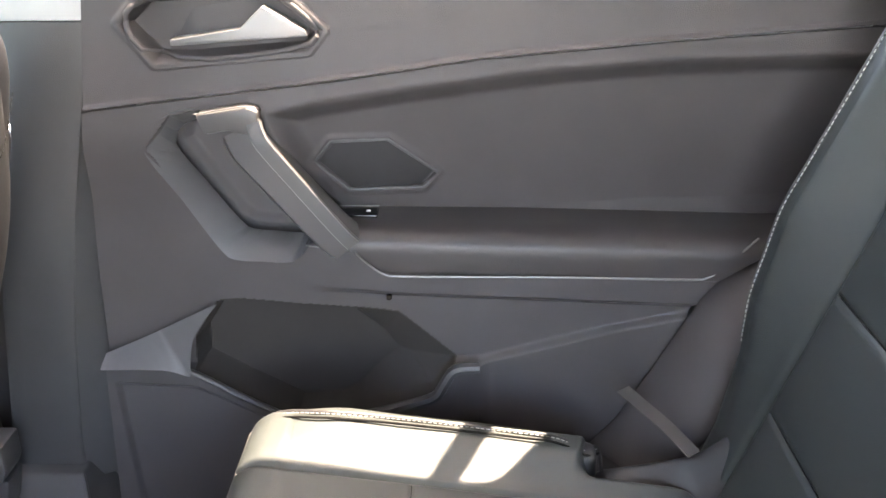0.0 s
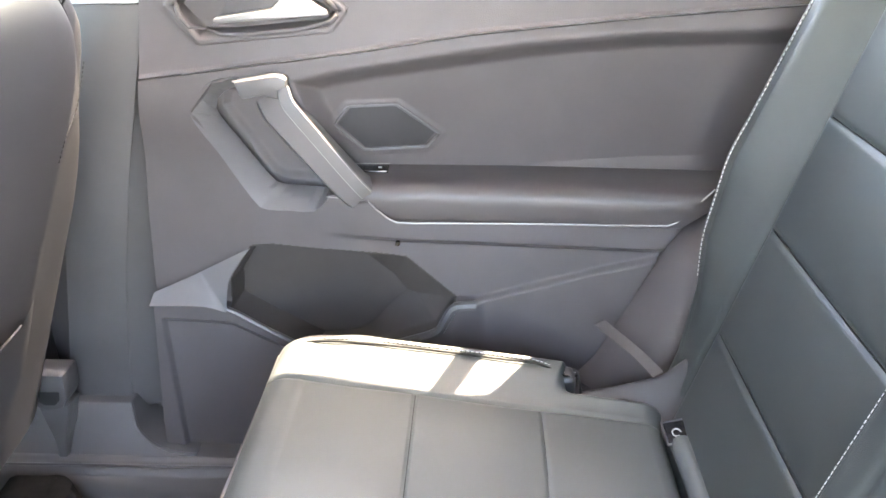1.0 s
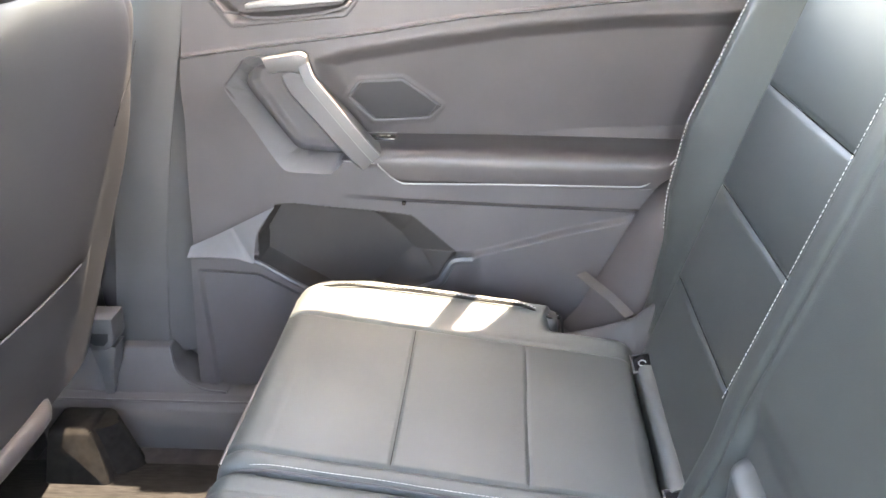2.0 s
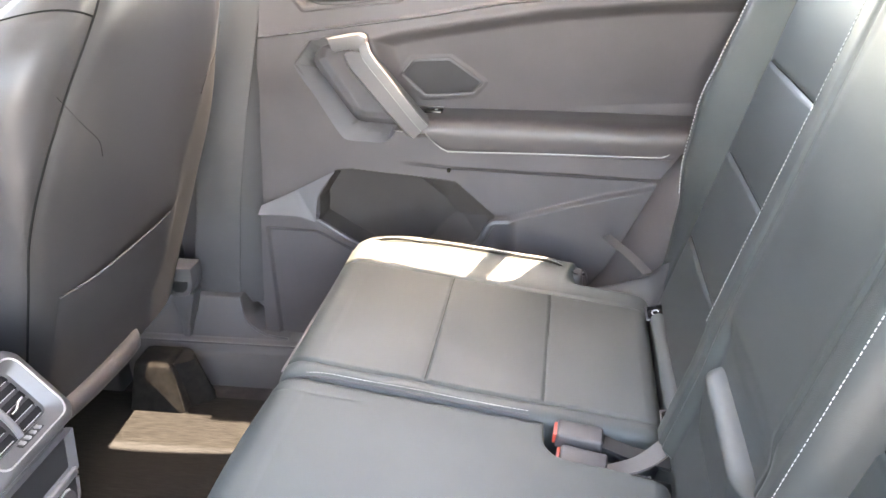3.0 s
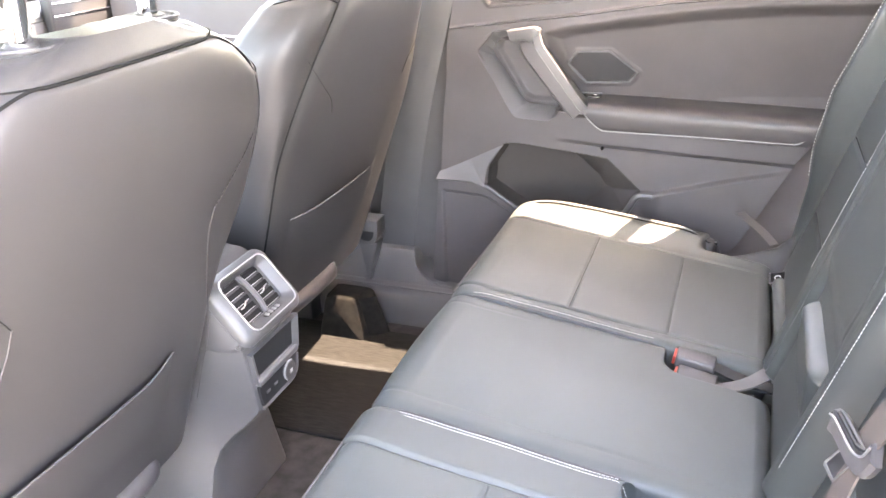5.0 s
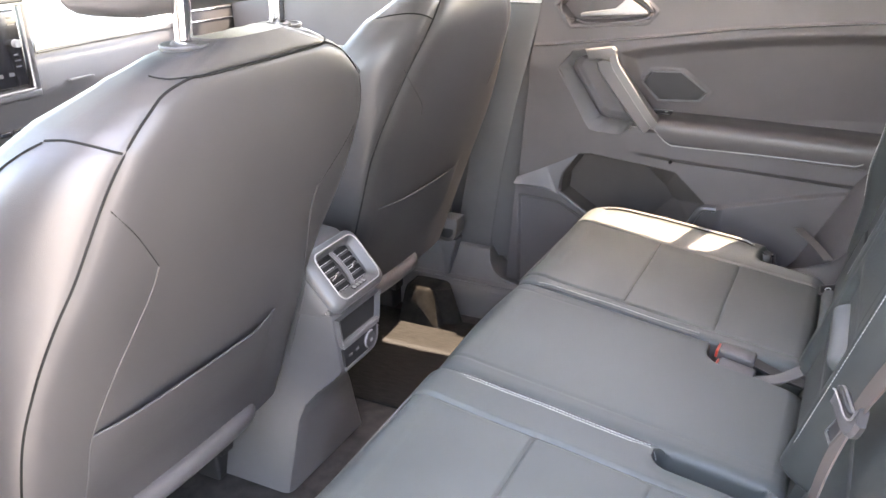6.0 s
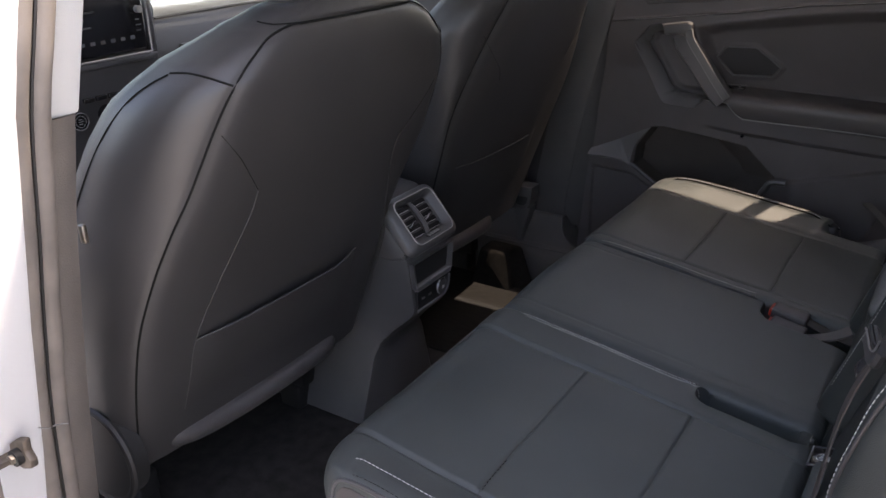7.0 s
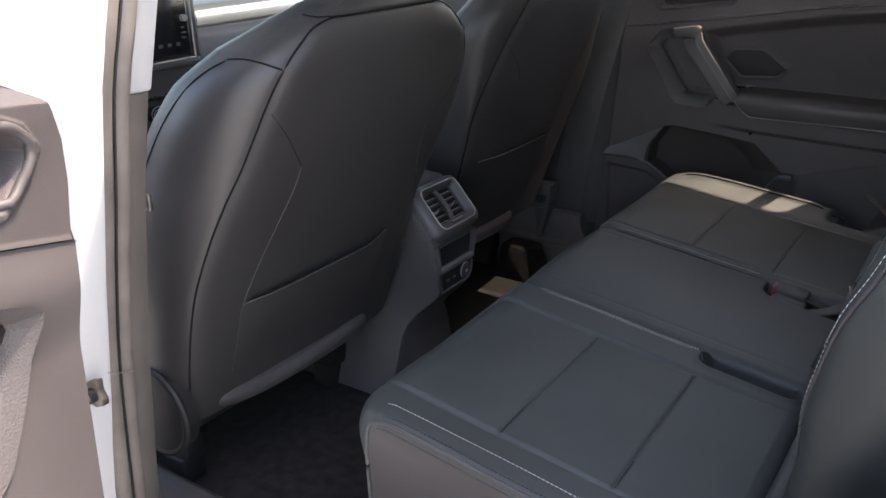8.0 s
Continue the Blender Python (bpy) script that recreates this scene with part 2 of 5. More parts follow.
RELEASE_OPEN = [(-0.026, 1.225), (-0.012, 1.197), (0.012, 1.174), (0.196, 1.190), (0.213, 1.215), (0.165, 1.256), (0.012, 1.250), (-0.012, 1.242)]
PULL_OUT_OPEN = [(0.075, 1.103), (0.012, 1.090), (-0.011, 1.079), (0.007, 1.008), (0.026, 0.957), (0.041, 0.931), (0.09, 0.90), (0.17, 0.90), (0.24, 0.975), (0.145, 1.10)]
PULL_IN_OPEN = [(0.07, 1.096), (0.020, 1.080), (0.008, 1.070), (0.017, 1.041), (0.024, 1.015), (0.05, 0.97), (0.11, 0.94), (0.178, 0.95), (0.225, 0.985), (0.125, 1.10)]


def insert_depth(X, Z):
    """The soft insert leans outwards from its upper edge down to the armrest."""
    return 0.702 + 0.040 * np.clip((np.interp(X, *BAND) - Z) / 0.185, 0, 1)


def door_depth(X, Z, pull_out=PULL_OUT, pull_in=PULL_IN):
    """How far the inner face of a shut rear door lies from the middle of the car."""
    Y = np.full(X.shape, 0.690) - 0.012 * sstep(1.02, 1.10, Z)
    zc, zb = np.interp(X, *CREASE), np.interp(X, *BAND)
    Y += 0.005 * sstep(-0.003, 0.002, zc - Z)
    Y -= 0.004 * sstep(0.0, 1.0, (zc - Z) / np.maximum(zc - zb, 0.004)) * sstep(0.08, 0.22, X) * sstep(0.06, 0.02, zc - Z)
    Y += 0.003 * sstep(0.035, 0.0, zc - Z)
    d = dist(INSERT, X, Z)
    Y += (insert_depth(X, Z) - Y) * sstep(0.004, -0.026, d)
    hexd = dist(HEXAGON, X, Z)
    Y += -0.003 * sstep(0.010, 0.003, hexd) + 0.006 * sstep(0.002, -0.002, hexd)
    d = dist(pull_out, X, Z)
    Y += (0.738 - Y) * sstep(-0.001, -0.007, d)
    Y += (0.746 - Y) * sstep(0.001, -0.012, dist(pull_in, X, Z))
    under = np.interp(X, (0.10, 0.274, 0.647), (0.918, 0.900, 0.884))
    Y += 0.012 * sstep(0.004, -0.008, Z - under) * sstep(0.16, 0.27, X)
    Y += (0.678 + 0.020 * sstep(0.35, 0.40, X) - Y) * sstep(0.004, -0.006, dist(APRON, X, Z))
    Y += (0.738 - Y) * np.clip(-dist(POCKET, X, Z) / (0.006 + 0.05 * sstep(0.19, 0.29, X)), 0, 1)
    low = np.interp(X, (-0.1, 0.02, 0.14, 0.2), (0.775, 0.768, 0.70, 0.66))
    Y += 0.008 * sstep(0.006, -0.004, Z - low) * sstep(0.25, 0.2, X) * sstep(-0.085, -0.078, X)
    return Y


def upper_depth(X, Z, slope=0.20, release=RELEASE, deep=0.0):
    zc = np.interp(X, *CREASE)
    Y = 0.691 + slope * (Z - zc) - 0.002 * sstep(0.006, 0.0, Z - zc) + 0.08 * sstep(1.262, 1.285, Z)
    d = dist(release, X, Z)
    Y += -0.0026 * (sstep(0.0080, 0.0060, d) - sstep(0.001, -0.001, d))
    Y += (0.015 + deep) * sstep(-0.001, -0.008 - 0.3 * deep, d) + 0.006 * sstep(0.075, 0.045, X) * sstep(-0.004, -0.010, d)
    return Y


def smooth_loop(poly, cut=0.25):
    """A closed polygon of (x, z) with its corners cut twice."""
    for _ in range(2):
        poly = [q for (ax, az), (bx, bz) in zip(poly, poly[1:] + poly[:1])
                for q in ((ax + cut * (bx - ax), az + cut * (bz - az)), (bx - cut * (bx - ax), bz - cut * (bz - az)))]
    return poly + poly[:1]


def build_door(side, label, at):
    """A rear door. side: 1 for the far one, -1 for its mirror image; everything is laid out shut."""
    front = FRONT if side > 0 else FRONT_OPEN
    pull_out, pull_in = (PULL_OUT, PULL_IN) if side > 0 else (PULL_OUT_OPEN, PULL_IN_OPEN)
    release, deep = (RELEASE, 0.0) if side > 0 else (RELEASE_OPEN, 0.022)
    root = thing("rear_door", at, label, "car door", "rear doors")

    def put(name, me_or_bm, mat, under=root, lab="", smooth=True):
        me = me_or_bm
        if isinstance(me, bmesh.types.BMesh):
            bmesh.ops.recalc_face_normals(me, faces=me.faces)
            data = bpy.data.meshes.new(name)
            me.to_mesh(data)
            me.free()
            me = data
        if side < 0:
            me.transform(Matrix.Diagonal((1, -1, 1, 1)))
        me.flip_normals() if side < 0 else None
        return finish(name, me, mat, under, lab, smooth)

    # moulded card below the crease
    u, v = np.linspace(0, 1, 380), np.linspace(0, 1, 330)
    zlo = 0.505 if side > 0 else 0.40
    U, V = np.meshgrid(u, v)
    Xg = np.full(U.shape, 0.3)
    for _ in range(6):
        top = np.interp(Xg, *CREASE)
        Zg = zlo + (top - zlo) * V
        Xg = np.interp(Zg, *front) + (np.interp(Zg, *REAR) - np.interp(Zg, *front)) * U
    Yg = door_depth(Xg, Zg, pull_out, pull_in)
    pts = np.stack([Xg, Yg, Zg], -1)
    xm, zm = mid(Xg), mid(Zg)
    arm = dist(ARMREST, xm, zm) < -0.012
    ins = (dist(INSERT, xm, zm) < 0.0) & ~arm & (dist(pull_out, xm, zm) > 0)
    cup = dist(pull_in, xm, zm) < 0
    poc = dist(POCKET, xm, zm) < 0.0015
    rest = ~(arm | ins | cup | poc)
    put("lower_panel", grid_mesh("lower_panel", pts, rest), CARD)
    put("insert_panel", grid_mesh("insert_panel", pts, ins), CARD_SOFT, root, "soft dark grey recessed door insert")
    top_line = (0.205, 0.72), (1.001, 0.987)
    prof = smooth_path([(0, 0.748, 0.002), (0, 0.725, 0.0), (0, 0.695, -0.002), (0, 0.676, -0.006), (0, 0.667, -0.014), (0, 0.664, -0.026), (0, 0.666, -0.046), (0, 0.672, -0.058), (0, 0.690, -0.062)], 0.0025)
    U, K = np.meshgrid(np.linspace(0, 1, 120), np.arange(len(prof)))
    py, pz = np.array([p.y for p in prof])[K], np.array([p.z for p in prof])[K]
    k = np.clip((-pz - 0.012) / 0.046, 0, 1)
    left, right = 0.210 + 0.062 * k ** 0.8, 0.80 - 0.07 * np.clip(-pz / 0.014, 0, 1) - 0.070 * k ** 0.7
    Xa = left + (right - left) * U
    put("armrest", grid_mesh("armrest", np.stack([Xa, py, np.interp(Xa, *top_line) + pz], -1)), ARM, root, "dark padded leatherette armrest")
    put("handle_recess", grid_mesh("handle_recess", pts, cup), CARD)
    put("door_pocket", grid_mesh("door_pocket", pts, poc), LINING, root, "dark lined open door pocket")
    bm = prism([(0.261 + 0.93 * (x - 0.261), 1.060 + 0.93 * (z - 1.060)) for x, z in HEXAGON], 0.7425, 0.750, 0.0012)
    for v in bm.verts:
        v.co.y += float(insert_depth(v.co.x, v.co.z)) - 0.742
    put("speaker_grille", bm, GRILLE, root, "six-sided dark speaker grille")
    rim = [(x, float(insert_depth(x, z)) - 0.0015, z) for x, z in HEXAGON + HEXAGON[:1]]
    put("grille_rim", sweep(rim, ring(0.0022, 8), (0, 1, 0)), BEZEL, root)
    outer_line = (((0.076, 1.140), (0.038, 1.132), (0.005, 1.094), (0.040, 1.030), (0.076, 0.967), (0.092, 0.953), (0.125, 0.951), (0.160, 0.950), (0.180, 0.968)) if side > 0 else
                  ((0.076, 1.106), (0.040, 1.100), (0.012, 1.093), (-0.015, 1.080), (-0.004, 1.038), (0.003, 1.007), (0.022, 0.956), (0.037, 0.930), (0.088, 0.897), (0.170, 0.897)))
    outer = smooth_path([(x, 0, z) for x, z in outer_line], 0.012)
    inner_line = (((0.076, 1.119), (0.048, 1.113), (0.031, 1.088), (0.061, 1.040), (0.095, 0.990), (0.109, 0.979), (0.135, 0.976), (0.160, 0.974), (0.180, 0.972)) if side > 0 else
                  ((0.076, 1.096), (0.040, 1.088), (0.022, 1.080), (0.010, 1.068), (0.017, 1.041), (0.024, 1.015), (0.038, 0.990), (0.052, 0.968), (0.110, 0.938), (0.175, 0.945)))
    inner = smooth_path([(x, 0, z) for x, z in inner_line], 0.012)
    n = 60
    pick = lambda path, q: path[min(len(path) - 1, int(round(q * (len(path) - 1))))]
    rows = []
    for w in np.linspace(0, 1, 7):
        row = []
        for q in np.linspace(0, 1, n):
            o, i2 = pick(outer, q), pick(inner, q)
            base, fall = (0.6835, 0.030) if side > 0 else (0.6894 - 0.012 * float(sstep(1.02, 1.10, o.z)), 0.014)
            row.append((o.x + (i2.x - o.x) * w, base + fall * w ** 1.2 + 0.030 * max(0.0, w - 0.85), o.z + (i2.z - o.z) * w))
        rows.append(row)
    put("handle_surround", grid_mesh("handle_surround", np.array(rows)), TRIM_LIT if side > 0 else COARSE, root, "bevelled grey surround of the pull")
    lo = [(-0.092, 0.807), (-0.05, 0.808), (-0.012, 0.807), (0.006, 0.803), (0.020, 0.797), (0.023, 0.815), (0.028, 0.845), (0.042, 0.868), (0.060, 0.889)]
    hi = [(-0.091, 0.818), (-0.06, 0.832), (-0.03, 0.846), (-0.01, 0.856), (0.006, 0.864), (0.018, 0.870), (0.034, 0.878), (0.048, 0.885), (0.061, 0.891)]
    lo = smooth_path([(x, 0.664 + 0.28 * max(0, z - 0.808), z) for x, z in lo], 0.004)
    hi = smooth_path([(x, 0.686, z) for x, z in hi], 0.004)
    rows = [[tuple(pick(lo, q).lerp(pick(hi, q), w)) for q in np.linspace(0, 1, 40)] for w in np.linspace(0, 1, 8)]
    # the ledge faces up; its lit look comes from the lighter material
    put("pocket_shelf", grid_mesh("pocket_shelf", np.array(rows)), TRIM_LIT, root, "grey ledge beside the pocket, lightened for the light on it")
    # upper card
    v = np.linspace(0, 1, 100)
    U, V = np.meshgrid(np.linspace(0, 1, 360), v)
    Xg = np.full(U.shape, 0.3)
    for _ in range(6):
        bot = np.interp(Xg, *CREASE)
        Zg = bot + (1.285 - bot) * V
        Xg = np.interp(Zg, *front) + (np.interp(Zg, *REAR) - np.interp(Zg, *front)) * U
    slope = 0.20 if side > 0 else -0.05
    dy = (slope - 0.20) * 0.05
    pts = np.stack([Xg, upper_depth(Xg, Zg, slope, release, deep), Zg], -1)
    put("upper_panel", grid_mesh("upper_panel", pts), CARD, root, "grained dark grey upper door card")
    # rims that close the card to the door's metal
    zz = np.linspace(zlo, 1.285, 64)
    for name, curve in (("front_rim", front), ("rear_rim", REAR)):
        xs = np.interp(zz, *curve)
        ys = np.where(zz < np.interp(xs, *CREASE), door_depth(xs, zz), upper_depth(xs, zz, slope))
        rim = np.stack([np.stack([xs, ys, zz], -1), np.stack([xs, ys * 0 + 0.80, zz], -1)])
        put(name, grid_mesh(name, rim), HARD)
    # metal shell and window frame
    zs = (0.50 if side > 0 else 0.395, 0.60, 0.70, 0.80, 0.95, 1.10, 1.285)
    outline = [(float(np.interp(z, *front)) - 0.012, z) for z in zs] + [(float(np.interp(z, *REAR)) + 0.012, z) for z in zs[::-1]]
    put("door_shell", prism(outline, 0.80, 0.90, 0.006), PAINT, root, "white painted door metal")
    frame_path = [(-0.065, 0.780, 1.27), (-0.040, 0.745, 1.42), (-0.015, 0.715, 1.55), (0.02, 0.680, 1.625), (0.10, 0.662, 1.648), (0.22, 0.662, 1.650), (0.36, 0.674, 1.650), (0.50, 0.690, 1.648), (0.64, 0.692, 1.645), (0.722, 0.700, 1.61), (0.742, 0.738, 1.47), (0.772, 0.780, 1.28)]
    put("window_frame", sweep(smooth_path(frame_path, 0.02), [(-0.022, -0.02), (0.022, -0.02), (0.022, 0.02), (-0.022, 0.02)], (0, 1, 0.4)), PAINT)
    put("window_divider", sweep([(0.600, 0.780, 1.27), (0.645, 0.698, 1.64)], [(-0.012, -0.010), (0.012, -0.010), (0.012, 0.010), (-0.012, 0.010)], (0, 1, 0.4)), BLACK)
    glass = [(-0.055, 0.782, 1.27), (0.0, 0.703, 1.63), (0.72, 0.703, 1.63), (0.77, 0.782, 1.27)]
    bm = bmesh.new()
    for off in (0.0, 0.004):
        bm.faces.new([bm.verts.new((x, y + off, z)) for x, y, z in glass])
    put("window_glass", bm, GLASS, root, "tinted side window glass")
    # pull handle: metal-look strip over a dark grip
    grip = [(0.137, 0.667, 1.128), (0.143, 0.660, 1.112), (0.152, 0.657, 1.099), (0.180, 0.656, 1.062), (0.210, 0.656, 1.022), (0.229, 0.657, 0.997), (0.238, 0.661, 0.985)]
    g = put("pull_handle", sweep(smooth_path([(x - 0.018 + 0.008 * k / 6, y + 0.011, z - 0.013 + 0.006 * k / 6) for k, (x, y, z) in enumerate(grip)], 0.01), [(-0.022, -0.022), (0.022, -0.022), (0.023, 0.000), (0.017, 0.0085), (-0.017, 0.0085), (-0.023, 0.000)], (0, -1, 0)), HANDLE, root, "dark grip of the door pull")
    put("handle_strip", sweep(smooth_path(grip, 0.008), [(-0.0080, -0.004), (0.0080, -0.004), (0.0090, 0.0010), (0.0075, 0.003), (-0.0075, 0.003), (-0.0090, 0.0010)], (0, -1, 0)), STRIP, g, "satin metal strip along the pull")
    for off in (-0.0078, 0.0078):
        put("strip_edge", tube([(x + off * 0.79, y - 0.0022, z + off * 0.61) for x, y, z in grip], 0.0009, (0, 1, 0), n=6), SATIN, g, "bright edge of the pull")
    cap = [(0.074, 1.137), (0.131, 1.146), (0.144, 1.140), (0.137, 1.113), (0.118, 1.116), (0.110, 1.119), (0.082, 1.114)]
    put("handle_cap", prism(cap, 0.664, 0.72, 0.004), HANDLE, g, "grey cap at the top of the pull")
    put("cap_edge", tube([(0.074, 0.664, 1.138), (0.131, 0.663, 1.147), (0.144, 0.664, 1.141)], 0.0010, (0, 1, 0)), SATIN, g)
    # bright line under the armrest
    line = [(0.240, 0.660, 0.974), (0.252, 0.662, 0.960), (0.272, 0.664, 0.944), (0.300, 0.665, 0.941), (0.46, 0.666, 0.940), (0.62, 0.667, 0.937), (0.648, 0.667, 0.939), (0.668, 0.667, 0.955), (0.700, 0.668, 0.990)]
    put("trim_line", tube(line, 0.0014, (0, 1, 0)), LINE, root, "thin satin metal trim line")
    put("lower_line", tube([(0.178, 0.684, 0.972), (0.21, 0.676, 0.972), (0.240, 0.664, 0.974)], 0.0010, (0, 1, 0)), LINE)
    # release lever
    rim = [(x, float(upper_depth(np.array(x), np.array(z), slope, release)) - 0.0005, z) for x, z in smooth_loop(release)]
    put("release_rim", sweep(rim, ring(0.0036 if side > 0 else 0.0048, 10), (0, 1, 0), closed_ends=False), CARD, root, "rounded rim round the door release")
    lever = [(0.050, 1.204), (0.198, 1.214), (0.196, 1.220), (0.152, 1.245), (0.126, 1.222), (0.050, 1.211)]
    put("release_lever", prism(lever, 0.694 + dy, 0.712 + dy, 0.0015), SATIN, root, "satin metal inside door release")
    put("lever_socket", prism([(0.03, 1.196), (0.19, 1.206), (0.20, 1.216), (0.16, 1.25), (0.03, 1.246), (0.005, 1.226)], 0.724 + dy + deep, 0.745 + dy + deep), CARD)
    # window switch
    s = put("window_switch", box(0.214, 0.262, 0.706, 0.730, 0.995, 1.0025, 0.002), GLOSS, root, "small black window switch")
    put("switch_rim", tube([(0.214, 0.731, 1.0032), (0.238, 0.731, 1.0032), (0.262, 0.731, 1.0032)], 0.0007, (0, 1, 0)), LINE, s)
    put("switch_mark", box(0.248, 0.253, 0.714, 0.719, 1.0026, 1.0032), THREAD, s)
    # pocket edging and the small dark knob
    put("pocket_edge", tube([(-0.090, 0.672, 0.806), (-0.05, 0.672, 0.807), (-0.014, 0.672, 0.807), (0.022, 0.673, 0.797), (0.08, 0.674, 0.760), (0.135, 0.675, 0.728)], 0.0045, (0, 1, 0)), GREY, root, "lighter grey pocket edging")
    put("pocket_edge", tube([(0.235, 0.676, 0.729), (0.28, 0.676, 0.742), (0.326, 0.676, 0.759), (0.340, 0.676, 0.780), (0.354, 0.677, 0.801), (0.384, 0.680, 0.803)], 0.0075, (0, 1, 0)), GREY, root, "lighter grey pocket edging")
    put("door_knob", cylinder((0.272, 0.712, 0.894), (0.272, 0.6985, 0.893), 0.0035), GLOSS, root, "small round dark knob")
    return root


# ---- structure of the car's cabin ----
def wall(name, bm, mat, label, category="car body"):
    return tagged(part(name, bm, mat), label, category, kind="structure")


ground = wall("ground", box(-60, 60, -60, 60, -0.1, 0.0), CONCRETE, "pale concrete ground round the car", "ground")
def mirrored(points, s):
    return [(x, y * s, z) for x, y, z in points]


wall("floor", box(-1.35, 0.30, -0.66, 0.66, 0.40, 0.445), CARPET, "dark grey carpeted car floor", "floor")
wall("floor_behind", box(0.30, 1.45, -0.80, 0.80, 0.42, 0.60), CARPET, "carpeted floor under the rear bench", "floor")
wall("ceiling", box(-0.70, 1.35, -0.585, 0.585, 1.625, 1.665, 0.01), LINER, "pale fabric headliner under the roof", "ceiling")
wall("roof_front_rail", box(-0.77, -0.69, -0.60, 0.60, 1.595, 1.66, 0.01), LINER, "pale lined rail over the windscreen", "ceiling")
wall("wall_rear", box(1.42, 1.46, -0.75, 0.75, 0.45, 1.16, 0.005), CARD, "plain grey trim of the closed tailgate")
for s in (1, -1):
    side = "right" if s > 0 else "left"
    # sill
    if s > 0:
        prof = [(0.612, 0.440), (0.619, 0.490), (0.625, 0.520), (0.634, 0.531), (0.646, 0.5325), (0.652, 0.5365), (0.70, 0.538), (0.74, 0.535), (0.88, 0.50), (0.90, 0.30), (0.612, 0.30)]
    else:
        prof = [(0.60, 0.440), (0.615, 0.500), (0.635, 0.519), (0.70, 0.521), (0.74, 0.515), (0.88, 0.50), (0.90, 0.30), (0.60, 0.30)]
    wall("sill_" + side, prism([(y * s, z) for y, z in prof], -1.2, 0.46, 0.003, axis="x"), PILLAR, "charcoal plastic door sill trim", "sill")
    # pillar between the doors: dark lower trim, pale upper trim, painted metal behind
    low = [(-0.29, 0.50), (-0.283, 0.60), (-0.235, 0.86), (-0.214, 0.955), (-0.190, 1.09), (-0.175, 1.226), (-0.068, 1.226), (-0.095, 1.13), (-0.134, 0.98),
           (-0.168, 0.82), (-0.196, 0.64), (-0.196, 0.58), (-0.172, 0.540), (-0.145, 0.520), (-0.08, 0.512), (0.0, 0.510), (0.0, 0.50)]
    if s > 0:
        low = [(x + 0.023 * float(sstep(0.53, 0.60, z) * (x > -0.2)), z) for x, z in low]
    tagged(part("pillar_trim_" + side, prism(low, 0.722 * s, 0.774 * s, 0.008), PILLAR), "charcoal plastic trim of the middle pillar", "pillar", kind="structure")
    up = [(-0.18, 1.224), (-0.053, 1.224), (-0.035, 1.336), (0.005, 1.50), (0.0, 1.63), (-0.16, 1.63), (-0.17, 1.40)]
    q = prism(up, 0.726 * s, 0.776 * s, 0.006)
    for v in q.verts:
        v.co.y -= s * 0.18 * max(0.0, v.co.z - 1.24)
    wall("pillar_cover_" + side, q, LINER, "pale upper cover of the middle pillar", "pillar")
    # slanted rear flank of the lower trim
    zs = (1.226, 1.105, 0.964, 0.825, 0.70, 0.574)
    rows = []
    for w in np.linspace(0, 1, 5):
        xa = np.interp(zs, (0.574, 0.825, 0.964, 1.103, 1.223), (-0.200, -0.157, -0.127, -0.094, -0.056))
        xb = np.interp(zs, (0.635, 0.852, 0.993, 1.11, 1.239), (-0.176, -0.146, -0.113, -0.080, -0.046)) if s < 0 else np.interp(zs, *FRONT) - 0.006
        xa = xa + (0.009 if s > 0 else 0.0)
        rows.append(np.stack([xa + (xb - xa) * w + 0.004 * math.sin(math.pi * w), np.full(6, (0.731 + 0.045 * w if s < 0 else 0.7245 + 0.032 * w) * s), zs], -1))
    me = grid_mesh("pillar_flank", np.array(rows))
    tagged(finish("pillar_flank_" + side, me, PILLAR if s > 0 else FLANK_LIT), "grained grey-brown rear flank of the pillar trim", "pillar", kind="structure")
    metal = [(-0.28, 0.45), (-0.27, 0.62), (-0.225, 0.90), (-0.19, 1.10), (-0.17, 1.25), (-0.15, 1.63), (0.03, 1.63), (0.012, 1.42), (0.0, 1.336), (-0.025, 1.24), (-0.092, 1.0), (-0.128, 0.85), (-0.175, 0.64), (-0.12, 0.50), (-0.10, 0.45)]
    q = prism(metal, 0.806 * s, 0.868 * s, 0.008)
    for v in q.verts:
        v.co.y -= s * 0.18 * max(0.0, v.co.z - 1.28)
    wall("pillar_metal_" + side, q, PAINT, "white painted middle pillar with the door hinges", "pillar")
    # rubber seals that run up the rear edge of the pillar; the shut door hides those of the far side
    for k, (dx, y, r) in enumerate(() if s > 0 else ((-0.004, 0.780, 0.0112), (-0.006, 0.8015, 0.0112))):
        zs = (0.56, 0.635, 0.852, 0.993, 1.11, 1.239, 1.334, 1.46, 1.62)
        xs = (-0.172, -0.165, -0.134, -0.101, -0.068, -0.033, -0.007, 0.005, 0.005)
        pts = [(x + dx, (y - 0.18 * max(0, z - 1.28)) * s, z) for x, z in zip(xs, zs)]
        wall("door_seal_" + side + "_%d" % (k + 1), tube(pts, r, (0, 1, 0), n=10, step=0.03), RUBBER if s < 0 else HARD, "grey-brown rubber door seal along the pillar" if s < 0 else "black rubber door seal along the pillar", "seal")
    pts = [] if s > 0 else [(x + 0.001, (0.7905 - 0.18 * max(0, z - 1.28)) * s, z) for x, z in zip(xs, zs)]
    if pts:
        # a solid black tube stands for the shade in the gap
        wall("seal_gap_shade_" + side, tube(pts, 0.0016, (0, 1, 0), n=6, step=0.03), BLACK, "black strip for the shade between the two door seals", "seal")
